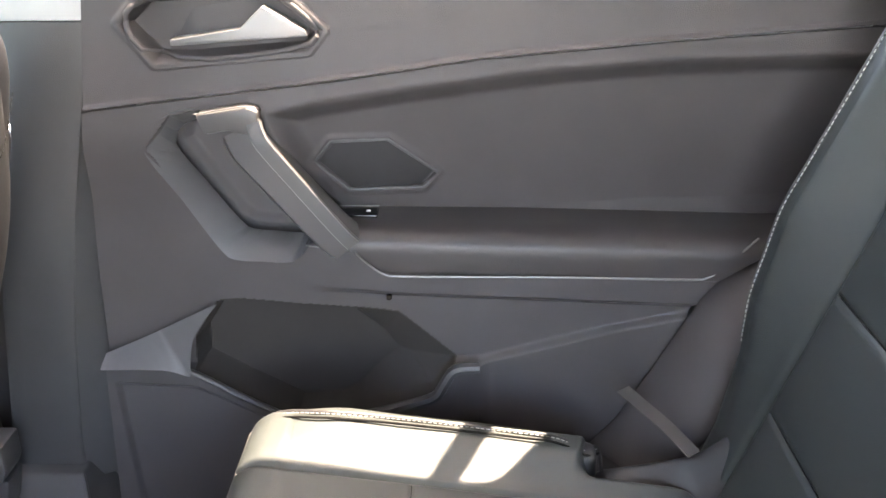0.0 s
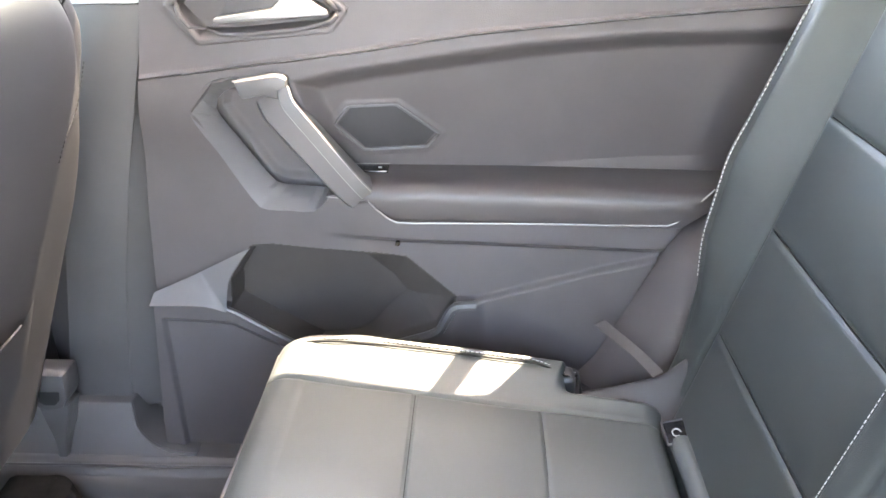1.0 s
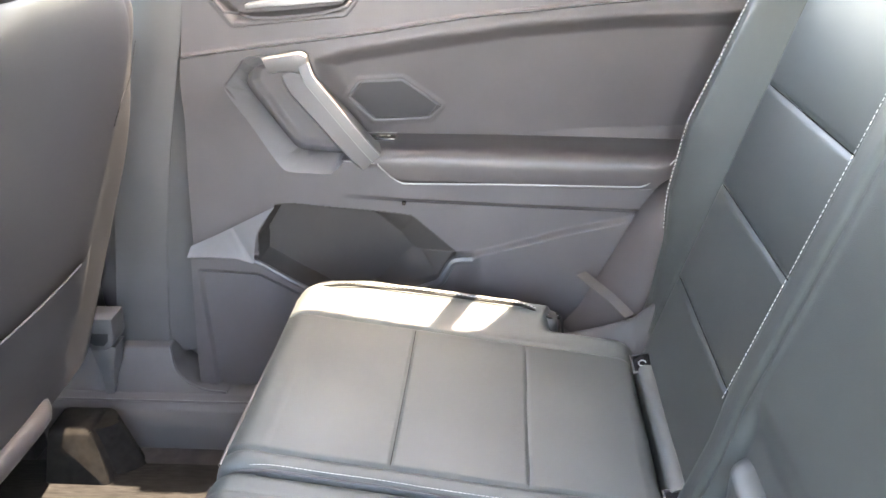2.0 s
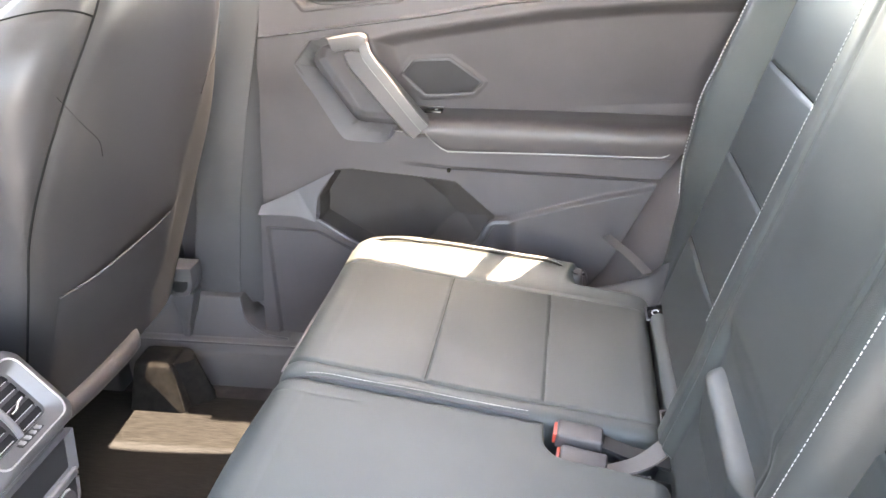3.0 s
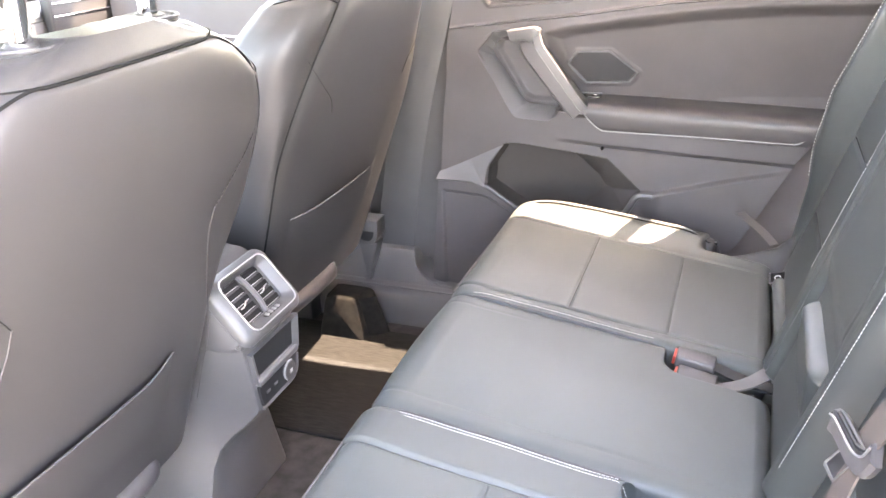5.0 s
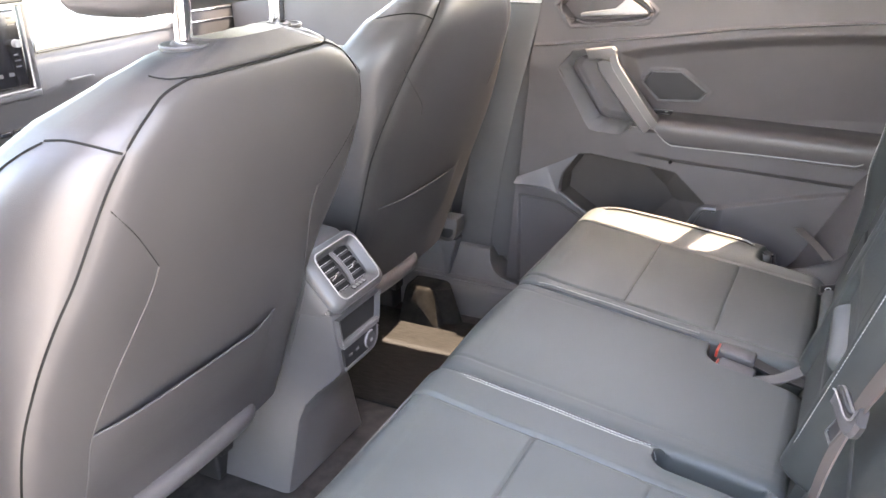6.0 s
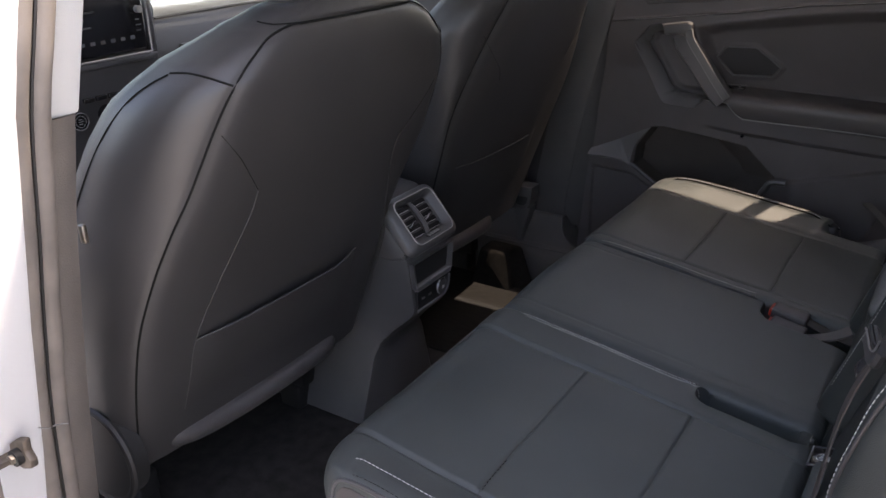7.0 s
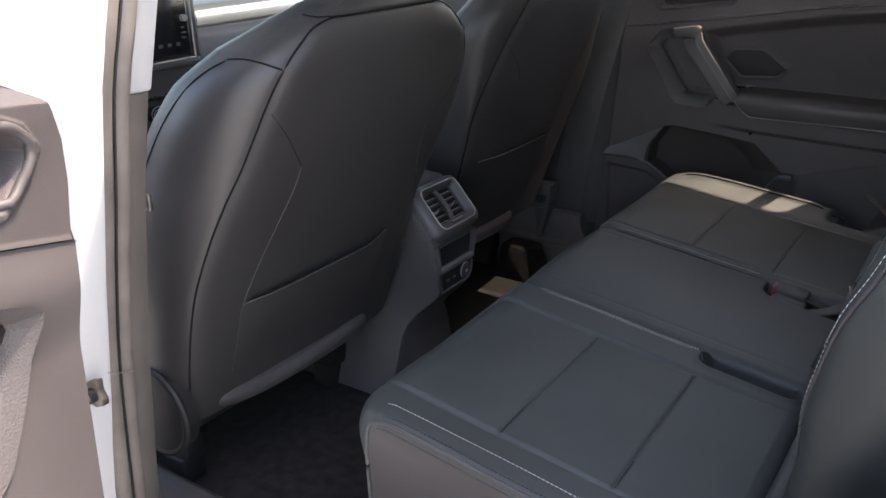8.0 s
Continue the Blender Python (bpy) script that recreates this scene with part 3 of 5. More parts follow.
    # side of the luggage bay, rear quarter, roof rail
    quarter = [(0.875, 1.28), (0.845, 1.06), (0.815, 1.0), (0.705, 0.945), (0.668, 0.895), (0.622, 0.80), (0.577, 0.71), (0.42, 0.50), (1.45, 0.50), (1.45, 1.28)]
    wall("quarter_" + side, prism(quarter, 0.70 * s, 0.88 * s, 0.005), CARD, "dark grey trim round the rear wheel arch", "trim")
    q = prism([(0.776, 1.27), (1.15, 1.28), (1.22, 1.64), (0.722, 1.64)], 0.66 * s, 0.795 * s, 0.005)
    for v in q.verts:
        v.co.y -= s * 0.22 * (v.co.z - 1.27)
    wall("rear_pillar_" + side, q, LINER, "pale lined rear pillar", "pillar")
    wall("roof_rail_" + side, box(-0.76, 1.40, 0.585, 0.680, 1.625, 1.668, 0.008, m=Matrix.Diagonal((1, s, 1, 1))), LINER, "pale lined rail along the roof edge", "ceiling")
    wall("windscreen_pillar_" + side, sweep([(-0.72, 0.61 * s, 1.63), (-1.05, 0.68 * s, 1.42), (-1.44, 0.74 * s, 1.16)], [(-0.03, -0.03), (0.03, -0.03), (0.03, 0.03), (-0.03, 0.03)]), LINER, "pale lined windscreen pillar", "pillar")

    # front doors, shut
    fd = thing("front_door", (-0.65, 0.72 * s, 0.55), "dark grey front door card with a padded armrest", "car door", "front doors")
    part("door_shell", box(-1.20, -0.275, 0.80, 0.88, 0.50, 1.26, 0.01, m=Matrix.Diagonal((1, s, 1, 1))), PAINT, fd, "white painted door metal")
    part("lower_panel", box(-1.18, -0.20, 0.778, 0.80, 0.53, 1.08, 0.008, m=Matrix.Diagonal((1, s, 1, 1))), CARD, fd)
    part("upper_panel", box(-1.18, -0.20, 0.776, 0.80, 1.085, 1.262, 0.008, m=Matrix.Diagonal((1, s, 1, 1))), CARD, fd)
    part("front_card", box(-1.18, -0.31, 0.70, 0.778, 0.53, 1.25, 0.02, m=Matrix.Diagonal((1, s, 1, 1))), CARD, fd)
    part("armrest", box(-0.95, -0.36, 0.648, 0.71, 0.90, 0.965, 0.015, m=Matrix.Diagonal((1, s, 1, 1))), LEATHER_SIDE, fd, "black padded armrest")
    part("trim_line", tube(mirrored([(-1.15, 0.686, 1.10), (-0.7, 0.684, 1.108), (-0.30, 0.686, 1.10)], s), 0.003), SATIN, fd, "thin satin trim line")

# swung open, out of view, to let more light into the cabin
fd.matrix_world = Matrix.Translation((-1.20, -0.86, 0.55)) @ Matrix.Rotation(radians(-66), 4, "Z") @ Matrix.Translation((0.55, 0.14, 0))
fd["label"] = "open dark grey front door card with a padded armrest"
# dark filler in the joint between the far pillar and the shut door
joint = [(float(np.interp(z, *FRONT)) - 0.038, z) for z in (0.45, 0.70, 0.90, 1.10, 1.27)] + [(float(np.interp(z, *FRONT)) + 0.02, z) for z in (1.27, 1.10, 0.90, 0.70, 0.45)]
wall("door_joint", prism(joint, 0.756, 0.798), PILLAR, "dark joint between pillar and shut door", "seal")

curve = [(-0.172, 0.604), (-0.166, 0.588), (-0.160, 0.574), (-0.148, 0.562), (-0.131, 0.552), (-0.112, 0.545), (-0.092, 0.541), (-0.060, 0.539)]
bm = prism([(-0.44, 0.530), (-0.44, 0.598), (-0.36, 0.604)] + curve + [(-0.060, 0.530)], 0.655, 0.752, 0.003)
for v in bm.verts:
    if v.co.y < 0.70:
        v.co.y += 0.72 * max(0.0, v.co.z - 0.538)
wall("pillar_foot", bm, PILLAR, "charcoal plastic foot of the middle pillar trim", "trim")
wall("foot_edge", tube([(x, 0.656 + 0.72 * max(0.0, z - 0.538), z) for x, z in curve], 0.0026, (0, 1, 0)), GREY, "rounded edge of the pillar foot", "trim")
wall("sill_edge", tube([(-0.50, 0.636, 0.5325), (-0.2, 0.636, 0.5325), (0.10, 0.636, 0.5325)], 0.0022, (0, 1, 0)), GREY, "thin lighter edge along the sill trim", "trim")
wall("joint_foot", box(-0.20, -0.07, 0.760, 0.800, 0.44, 0.66, 0.004), PILLAR, "dark trim at the foot of the pillar joint", "trim")

# windscreen, and tinted panes behind the bench: unseen, added to dim the daylight
wall("windscreen", sweep([(-1.46, 0.0, 1.18), (-1.07, 0.0, 1.435), (-0.74, 0.0, 1.645)], [(-0.69, -0.002), (0.69, -0.002), (0.69, 0.002), (-0.69, 0.002)], (0, 0, 1)), WINDSCREEN, "clear green-tinted windscreen", "window")
wall("window_rear", sweep([(1.44, 0.0, 1.15), (1.30, 0.0, 1.64)], [(-0.66, -0.002), (0.66, -0.002), (0.66, 0.002), (-0.66, 0.002)], (1, 0, 0)), DIM_GLASS, "unseen dark rear pane that dims the cabin", "window")
for s in (1, -1):
    bm = prism([(1.10, 1.27), (1.45, 1.20), (1.32, 1.645), (1.15, 1.645)], 0.782 * s, 0.786 * s)
    for v in bm.verts:
        v.co.y -= s * 0.22 * (v.co.z - 1.27)
    wall("window_quarter_" + ("right" if s > 0 else "left"), bm, DIM_GLASS, "unseen dark quarter pane that dims the cabin", "window")

# ---- the rear doors ----
build_door(1, "shut dark grey rear door card with metal-look pull", (-0.10, 0.84, 0.50))
near = build_door(-1, "open rear door with dark grey card and white metal", (-0.105, -0.84, 0.50))
near.matrix_world = (Matrix.Translation((-0.082, -0.940, 0.505)) @ Matrix.Rotation(radians(-72.7), 4, "Z") @ Matrix.Translation((0.05, 0, 0.63))
                     @ Matrix.Rotation(radians(-7.5), 4, "Y") @ Matrix.Rotation(radians(-1.9), 4, "X") @ Matrix.Translation((-0.05, 0, -0.63)))


# ---- rear bench ----
def cush_z(x):
    return 0.803 - 0.143 * (x - 0.16)


def cushion_profile():
    """Front face, rolled edge and top of the cushion, as rows of x, z and the outward normal."""
    pts = [(0.150, 0.58), (0.138, 0.64), (0.124, 0.70), (0.114, 0.745), (0.113, 0.772), (0.122, 0.793), (0.140, 0.8035), (0.165, cush_z(0.165) + 0.001)]
    path = smooth_path([(x, 0, z) for x, z in pts], 0.005)
    path += [Vector((x, 0, cush_z(x))) for x in np.arange(0.170, 0.602, 0.002)]
    path += smooth_path([(0.602, 0, cush_z(0.602)), (0.614, 0, 0.7345), (0.622, 0, 0.724), (0.626, 0, 0.705), (0.627, 0, 0.65)], 0.004)
    xz = np.array([(p.x, p.z) for p in path])
    t = np.gradient(xz, axis=0)
    t /= np.linalg.norm(t, axis=1)[:, None]
    return xz, np.stack([-t[:, 1], t[:, 0]], -1)


def groove(d, width, depth):
    return -depth * np.exp(-(d / width) ** 2)


def bench_surface(ys, height, drop=0.14, corner=0.0):
    """The skin over the cushion profile; height(x, y) lifts it; the sides are drawn down."""
    xz, nrm = cushion_profile()
    Y, Xi = np.meshgrid(ys, np.arange(len(xz)))
    h = height(xz[Xi, 0], Y, xz[Xi, 1])
    P = np.stack([xz[Xi, 0] + nrm[Xi, 0] * h, Y, xz[Xi, 1] + nrm[Xi, 1] * h], -1)
    if corner:
        # the outer front corner is rounded off in plan
        P[..., 0] += 0.040 * np.clip((Y - corner + 0.06) / 0.07, 0, 1.2) ** 2 * sstep(0.26, 0.12, P[..., 0])
    for edge in (0, -1):
        col = P[:, edge].copy()
        cols = []
        for k in (0.3, 1.0):
            c = col.copy()
            c[:, 2] = np.minimum(c[:, 2], np.maximum(0.56, c[:, 2] - drop * k))
            c[:, 0] = np.clip(c[:, 0], 0.125, 0.65)
            cols.append(c[:, None])
        P = np.concatenate([cols[1], cols[0], P] if edge == 0 else [P, cols[0], cols[1]], 1)
    return P


EDGES = {1: (0.196, 0.497, 0.588), -1: (0.243, 0.555, 0.634)}      # inner crease, outer crease, piping


def outer_height(x, y, z, s=1):
    """The outer seats' cushion, for y counted outwards from the middle of the car."""
    ci, co, pi = EDGES[s]
    top = sstep(0.70, 0.79, z)
    h = -0.014 * (1 - np.sqrt(np.clip(1 - np.clip((0.184 - y) / 0.018, 0, 1) ** 2, 0, 1)))
    h = h + groove(y - ci, 0.0035, 0.004) * top
    h += groove(y - co, 0.0035, 0.005) * top
    if s < 0:
        h += 0.0030 * sstep(ci + 0.0015, ci - 0.0015, y) * top
    h += (0.020 if s > 0 else 0.009) * sstep(co + 0.003, co + 0.065, y) * sstep(0.12, 0.24, x)
    h += -0.032 * (1 - np.sqrt(np.clip(1 - np.clip((y - pi + 0.012) / 0.026, 0, 1) ** 2, 0, 1)))
    panel = sstep(ci - 0.002, ci + 0.008, y) * sstep(co + 0.002, co - 0.008, y) * top
    for seam in (0.309, 0.468):
        h += groove(x - seam, 0.0022, 0.0022) * panel
    puff = np.sin(np.pi * np.clip((x - 0.15) / 0.159, 0, 3) % np.pi) * np.sin(np.pi * np.clip((y - ci) / (co - ci), 0, 1))
    h += 0.004 * puff * panel
    # a few soft dents from use
    h += 0.0012 * np.sin(23 * x + 9 * y) * np.sin(31 * y - 11 * x) * top
    # the cushion is cut back at its rear outer corner
    if s > 0:
        h += -0.06 * sstep(0.500, 0.530, x + 0.3 * (pi - y)) * sstep(pi - 0.065, pi - 0.020, y)
    return h


def inner_height(x, y, z):
    top = sstep(0.70, 0.79, z)
    h = -0.014 * (1 - np.sqrt(np.clip(1 - np.clip((np.abs(y) - 0.146) / 0.0185, 0, 1) ** 2, 0, 1))) - 0.001
    h = h + 0.006 * np.cos(np.clip(y / 0.16, -1, 1) * np.pi / 2) * top
    h += groove(y + 0.128, 0.003, 0.0012) * top
    h += groove(y - 0.128, 0.003, 0.001) * top * sstep(0.3, 0.2, x)
    pit = sstep(0.006, -0.006, np.hypot(np.maximum(0.505 - x, 0), np.maximum(0.124 - 0.10 * np.clip(x - 0.55, 0, 1) - y, 0)) - 0.030)
    return h - 0.055 * pit


def near_height(x, y, z):
    """The near cushion has a rounded slot for the belt buckles."""
    ends = np.maximum(np.abs(x - 0.533) - 0.052, 0)
    d = np.hypot(ends, np.abs(y - 0.190)) - 0.025
    return outer_height(x, y, z, -1) - 0.075 * sstep(0.002, -0.006, d) + 0.003 * np.exp(-(d / 0.008) ** 2)


far = thing("rear_seat_cushion", (0.38, 0.38, 0.58), "black leather single rear seat cushion with pale stitching", "seat cushion", "rear seat cushions")
pair = thing("rear_seat_cushion", (0.38, -0.22, 0.58), "black leather double rear seat cushion with pale stitching", "seat cushion", "rear seat cushions")
YS = {1: np.concatenate([np.linspace(0.166, 0.21, 26), np.linspace(0.2125, 0.485, 70), np.linspace(0.487, 0.604, 60)]),
      -1: np.concatenate([np.linspace(0.1645, 0.260, 70), np.linspace(0.2625, 0.545, 70), np.linspace(0.547, 0.638, 60)])}


def cushion_parts(root, s):
    hf = outer_height if s > 0 else near_height
    ci, co, pi = EDGES[s]
    P = bench_surface(YS[s], hf, 0.14, pi if s < 0 else 0.0)
    P[..., 1] *= s
    xm, ym = mid(P[..., 0]), np.abs(mid(P[..., 1]))
    zm = mid(P[..., 2])
    bol = ym > co
    mats = [("side_bolster", bol, LEATHER), ("inner_border", ym < ci, LEATHER)]
    body = ~bol & (ym >= ci)
    for a, b in ((0.0, 0.309), (0.309, 0.468), (0.468, 1.0)):
        mats.append(("seat_panel", body & (xm >= a) & (xm < b), LEATHER))
    for name, keep, m in mats:
        me = grid_mesh(name, P, keep)
        if s < 0:
            me.flip_normals()
        finish(name, me, m, root)
    def on(x, y, up=0.0):
        return (x, y * s, cush_z(x) + float(hf(np.array(x), np.array(y), np.array(0.8))) + up)
    for seam in (0.309, 0.468):
        part("seam", tube([on(seam, y, 0.0002) for y in np.linspace(ci + 0.006, co - 0.006, 9)], 0.0006, n=6), LEATHER_SIDE if s < 0 else THREAD_DARK, root, "thin dark seam")
    # outer piping with its pale stitches
    edge = [(0.118, (pi - 0.018) * s, 0.70), (0.116, (pi - 0.010) * s, 0.745), (0.124, (pi - 0.004) * s, 0.785), (0.150, (pi - 0.002) * s, 0.803)] + [on(x, pi - (0.014 if s > 0 else 0), 0.002) for x in (0.20, 0.27, 0.34, 0.41, 0.47, 0.505)]
    if s < 0:
        edge[:4] = [(0.158, -pi, 0.66), (0.156, -pi - 0.002, 0.72), (0.158, -pi - 0.001, 0.765), (0.168, -pi, 0.795)]
    edge += [(0.522, (pi - 0.002) * s, 0.755), (0.530, (pi - 0.005) * s, 0.72)] if s > 0 else [on(0.56, pi, 0.004), on(0.62, pi, 0.004)]
    # the near piping's paler grey stands for a highlight along it
    part("piping", tube(edge if s > 0 else [(x, -pi - 0.004, z - 0.002) for x, y, z in edge], 0.0024 if s > 0 else 0.0030), LEATHER_SIDE if s > 0 else GREY, root)
    if s > 0:
        part("seam", tube([(x, y - 0.0120 * s, z + 0.0012) for x, y, z in edge[2:-1]], 0.0015, n=6), THREAD_DARK, root, "dark seam along the cushion edge")
        part("stitching", stitches([(x, y - 0.0045 * s, z + 0.001) for x, y, z in edge[2:-1]]), THREAD, root, "pale thread stitches")
    else:
        part("stitching", stitches([(x, y - 0.005 * s, z + 0.001) for x, y, z in edge[2:-1]]), THREAD_DARK, root, "dark thread stitches")
        row = [(0.140, -0.612, 0.778), (0.150, -0.609, 0.796)] + [on(x, 0.604, 0.001) for x in (0.175, 0.20, 0.28, 0.36, 0.44, 0.52, 0.60)]
        part("stitching", stitches(row, 0.0008), THREAD, root, "pale thread stitches")
        for seam in (0.309, 0.468):
            part("stitching", stitches([on(seam + 0.003, y, 0.001) for y in (0.49, 0.51, 0.53, 0.552)], 0.0006), THREAD_DARK, root, "dark thread stitches")
    # front piping; its grey puts the highlight on the edge into the colour
    fr = [(0.1185, y * s, 0.788 + 0.003 * math.sin(9 * y)) for y in (0.18, 0.22, 0.30, 0.40, 0.48, 0.53 if s > 0 else 0.51, 0.57 if s > 0 else 0.54)]
    part("piping", tube(fr, 0.0022), GREY, root)
    inner = [(0.130, 0.176 * s, 0.792), (0.150, 0.172 * s, 0.799)] + [on(x, 0.174, 0.001) for x in (0.18, 0.24, 0.30, 0.36, 0.42, 0.450)]
    part("stitching", stitches(inner, 0.0005 if s > 0 else 0.0007, 0.0036, 0.0012), THREAD, root, "pale thread stitches")
    if s < 0:
        part("stitching", stitches([(x, y - 0.006, z + 0.0005) for x, y, z in inner[1:]] + [(0.462, -0.196, 0.757)], 0.0006, 0.0036, 0.0012), THREAD, root, "pale thread stitches")
        # a raised pale line stands in for the highlight on the slot's edge
        part("slot_highlight", tube([on(x, 0.160, 0.0008) for x in (0.485, 0.50, 0.53, 0.56, 0.585)], 0.0014, n=6), GREY, root, "thin pale line for the highlight on the buckle slot")
    part("piping", tube([(x, y - 0.006 * s, z - 0.003) for x, y, z in inner], 0.002), LEATHER_SIDE, root)
    if s > 0:
        part("side_gusset", box(0.135, 0.52, pi - 0.030, pi + 0.004, 0.50, 0.765, 0.012), LEATHER_SIDE, root, "plain grey-black side of the cushion")
    else:
        gusset = [(0.160, 0.50), (0.160, 0.70), (0.161, 0.752), (0.166, 0.778), (0.176, 0.789), (0.190, 0.792), (0.30, 0.777), (0.45, 0.755), (0.60, 0.734), (0.64, 0.72), (0.64, 0.50)]
        # browner and lighter than the far gusset; outside light is put into the colour
        part("side_gusset", prism(gusset, -pi - 0.0055, -pi + 0.012, 0.002), ARM, root, "plain side of the cushion, in lit grey-brown")


cushion_parts(far, 1)
cushion_parts(pair, -1)
P = bench_surface(np.linspace(-0.1645, 0.1645, 140), inner_height)
finish("middle_cushion", grid_mesh("middle_cushion", P), LEATHER, pair)
part("piping", tube([(0.118, y, 0.786) for y in (-0.15, -0.08, 0.0, 0.08, 0.15)], 0.0016), LEATHER_SIDE, pair)
wall("bench_base", box(0.165, 0.60, -0.60, 0.60, 0.45, 0.66, 0.01), BLACK, "dark base under the rear bench", "seat base")


# ---- rear backrests ----
def back_x(z):
    return 0.640 + 0.302 * (z - 0.735)


BN = Vector((-0.957, 0, 0.289))
BOLSTER = ((0.70, 0.79, 0.885, 0.955, 1.05, 1.25, 1.40), (0.0, 0.002, 0.018, 0.040, 0.052, 0.040, 0.025))


def outer_back(z, y):
    h = np.interp(z, *BOLSTER) * sstep(0.515, 0.568, y)
    h = h - 0.09 * (1 - np.sqrt(np.clip(1 - np.clip((y - 0.578) / 0.05, 0, 1) ** 2, 0, 1)))
    h += groove(y - 0.518, 0.005, 0.004)
    body = sstep(0.516, 0.508, y)
    for seam in (0.865, 1.004, 1.138):
        h += groove(z - seam - 0.012 * (0.5 - y), 0.0030, 0.0040) * body
    edges = np.array((0.70, 0.865, 1.004, 1.138, 1.36))
    k = np.clip(np.searchsorted(edges, z) - 1, 0, 3)
    w = (z - edges[k]) / (edges[k + 1] - edges[k])
    h += 0.006 * np.sin(np.pi * np.clip(w, 0, 1)) * np.sin(np.pi * np.clip((y - 0.16) / 0.36, 0, 1)) * body
    h -= 0.05 * sstep(1.33, 1.38, z)
    return h


zs_back = np.arange(0.690, 1.3801, 0.003)


def back_parts(root, s):
    yb = np.concatenate([np.linspace(0.150, 0.505, 90), np.linspace(0.508, 0.628, 64)])
    Y, Z = np.meshgrid(yb, zs_back)
    h = outer_back(Z, Y)
    P = np.stack([back_x(Z) + BN.x * h, Y * s, Z + BN.z * h], -1)
    outer = P[:, -1].copy()
    for k in (0.04, 0.10, 0.16):
        c = outer.copy()
        c[:, 0] += k
        c[:, 1] = (0.630 + 0.006 * (k < 0.1)) * s
        P = np.concatenate([P, c[:, None]], 1)
        Y = np.concatenate([Y, Y[:, -1:] + 0.001], 1)
        Z = np.concatenate([Z, Z[:, -1:]], 1)
    ym, zm = mid(Y), mid(Z) - 0.012 * (0.5 - mid(Y))
    regs = [("side_bolster", ym > 0.518)]
    for a, b in ((0.0, 0.865), (0.865, 1.004), (1.004, 1.138), (1.138, 2.0)):
        regs.append(("back_panel", (ym <= 0.518) & (zm >= a) & (zm < b)))
    for name, keep in regs:
        me = grid_mesh(name, P, keep)
        if s > 0:
            me.flip_normals()
        finish(name, me, LEATHER_SHADE, root)
    def on(z, y, up):
        hh = float(outer_back(np.array(z), np.array(y))) + up
        return (back_x(z) + BN.x * hh, y * s, z + BN.z * hh)
    for seam in (0.865, 1.004, 1.138):
        part("seam", tube([on(seam + 0.012 * (0.5 - y), y, 0.0006) for y in np.linspace(0.175, 0.508, 9)], 0.0009, (-1, 0, 0), n=6), THREAD_DARK, root, "thin dark seam")
    line = [on(z, 0.588 + (0.014 * float(sstep(0.96, 1.10, z)) if s < 0 else 0), 0.001) for z in (0.90, 0.95, 1.0, 1.05, 1.10, 1.16, 1.22, 1.28, 1.33)]
    part("piping", tube(line, 0.002), LEATHER_SIDE, root)
    part("stitching", stitches([on(z, 0.582 + (0.014 * float(sstep(0.96, 1.10, z)) if s < 0 else 0), 0.0012) for z in (0.90, 0.95, 1.0, 1.05, 1.10, 1.16, 1.22, 1.28, 1.33)], 0.0007 if s > 0 else 0.0005, up=(-1, 0, 0)), THREAD, root, "pale thread stitches")
    part("rear_shell", sweep([(0.74, 0.375 * s, 0.72), (0.93, 0.375 * s, 1.36)], [(-0.235, -0.06), (0.235, -0.06), (0.235, 0.03), (-0.235, 0.03)], (1, 0, 0)), CARPET, root)


far_back = thing("rear_folding_seat", (0.66, 0.38, 0.70), "black leather rear backrest with padded side bolster", "car seat", "rear folding seats")
near_back = thing("rear_folding_seat", (0.66, -0.38, 0.70), "black leather rear backrest with padded side bolster", "car seat", "rear folding seats")
back_parts(far_back, 1)
back_parts(near_back, -1)

mid_back = thing("rear_folding_seat", (0.66, 0.0, 0.70), "narrow black leather middle backrest with stitched edges", "car seat", "rear folding seats")
Y, Z = np.meshgrid(np.linspace(-0.178, 0.178, 110), np.arange(0.740, 1.372, 0.004))
rim = np.clip((np.abs(Y) - 0.148) / 0.030, 0, 1)
h = 0.042 - 0.055 * (1 - np.sqrt(np.clip(1 - rim ** 2, 0, 1))) - 0.05 * sstep(0.76, 0.74, Z) - 0.05 * sstep(1.33, 1.37, Z) - 0.010 * sstep(0.955, 0.915, Z) * sstep(0.128, 0.108, np.abs(Y + 0.012)) + groove(np.abs(Y) - 0.118, 0.005, 0.004) - 0.004 * sstep(0.118, 0.10, np.abs(Y))
P = np.stack([back_x(Z) + BN.x * h, Y * (1 - 0.08 * sstep(0.93, 0.86, Z) * (Y > 0)), Z + BN.z * h], -1)
me = grid_mesh("armrest_pad", P)
me.flip_normals()
finish("armrest_pad", me, LEATHER_SHADE, mid_back, "folded-up middle armrest")
for s in (1, -1):
    ln = [(back_x(z) + BN.x * 0.040, 0.158 * s, z + BN.z * 0.040) for z in np.linspace(0.905 if s > 0 else 0.80, 1.33, 14)]
    part("stitching", stitches(ln, 0.0005, 0.0030, 0.0018, up=(-1, 0, 0)), THREAD, mid_back, "pale thread stitches")
Y, Z = np.meshgrid(np.linspace(-0.128, 0.104, 80), np.concatenate([np.linspace(0.72, 0.875, 40), np.linspace(0.877, 0.9005, 50)]))
rim = np.clip((np.abs(Y + 0.012) - 0.072) / 0.044, 0, 1)
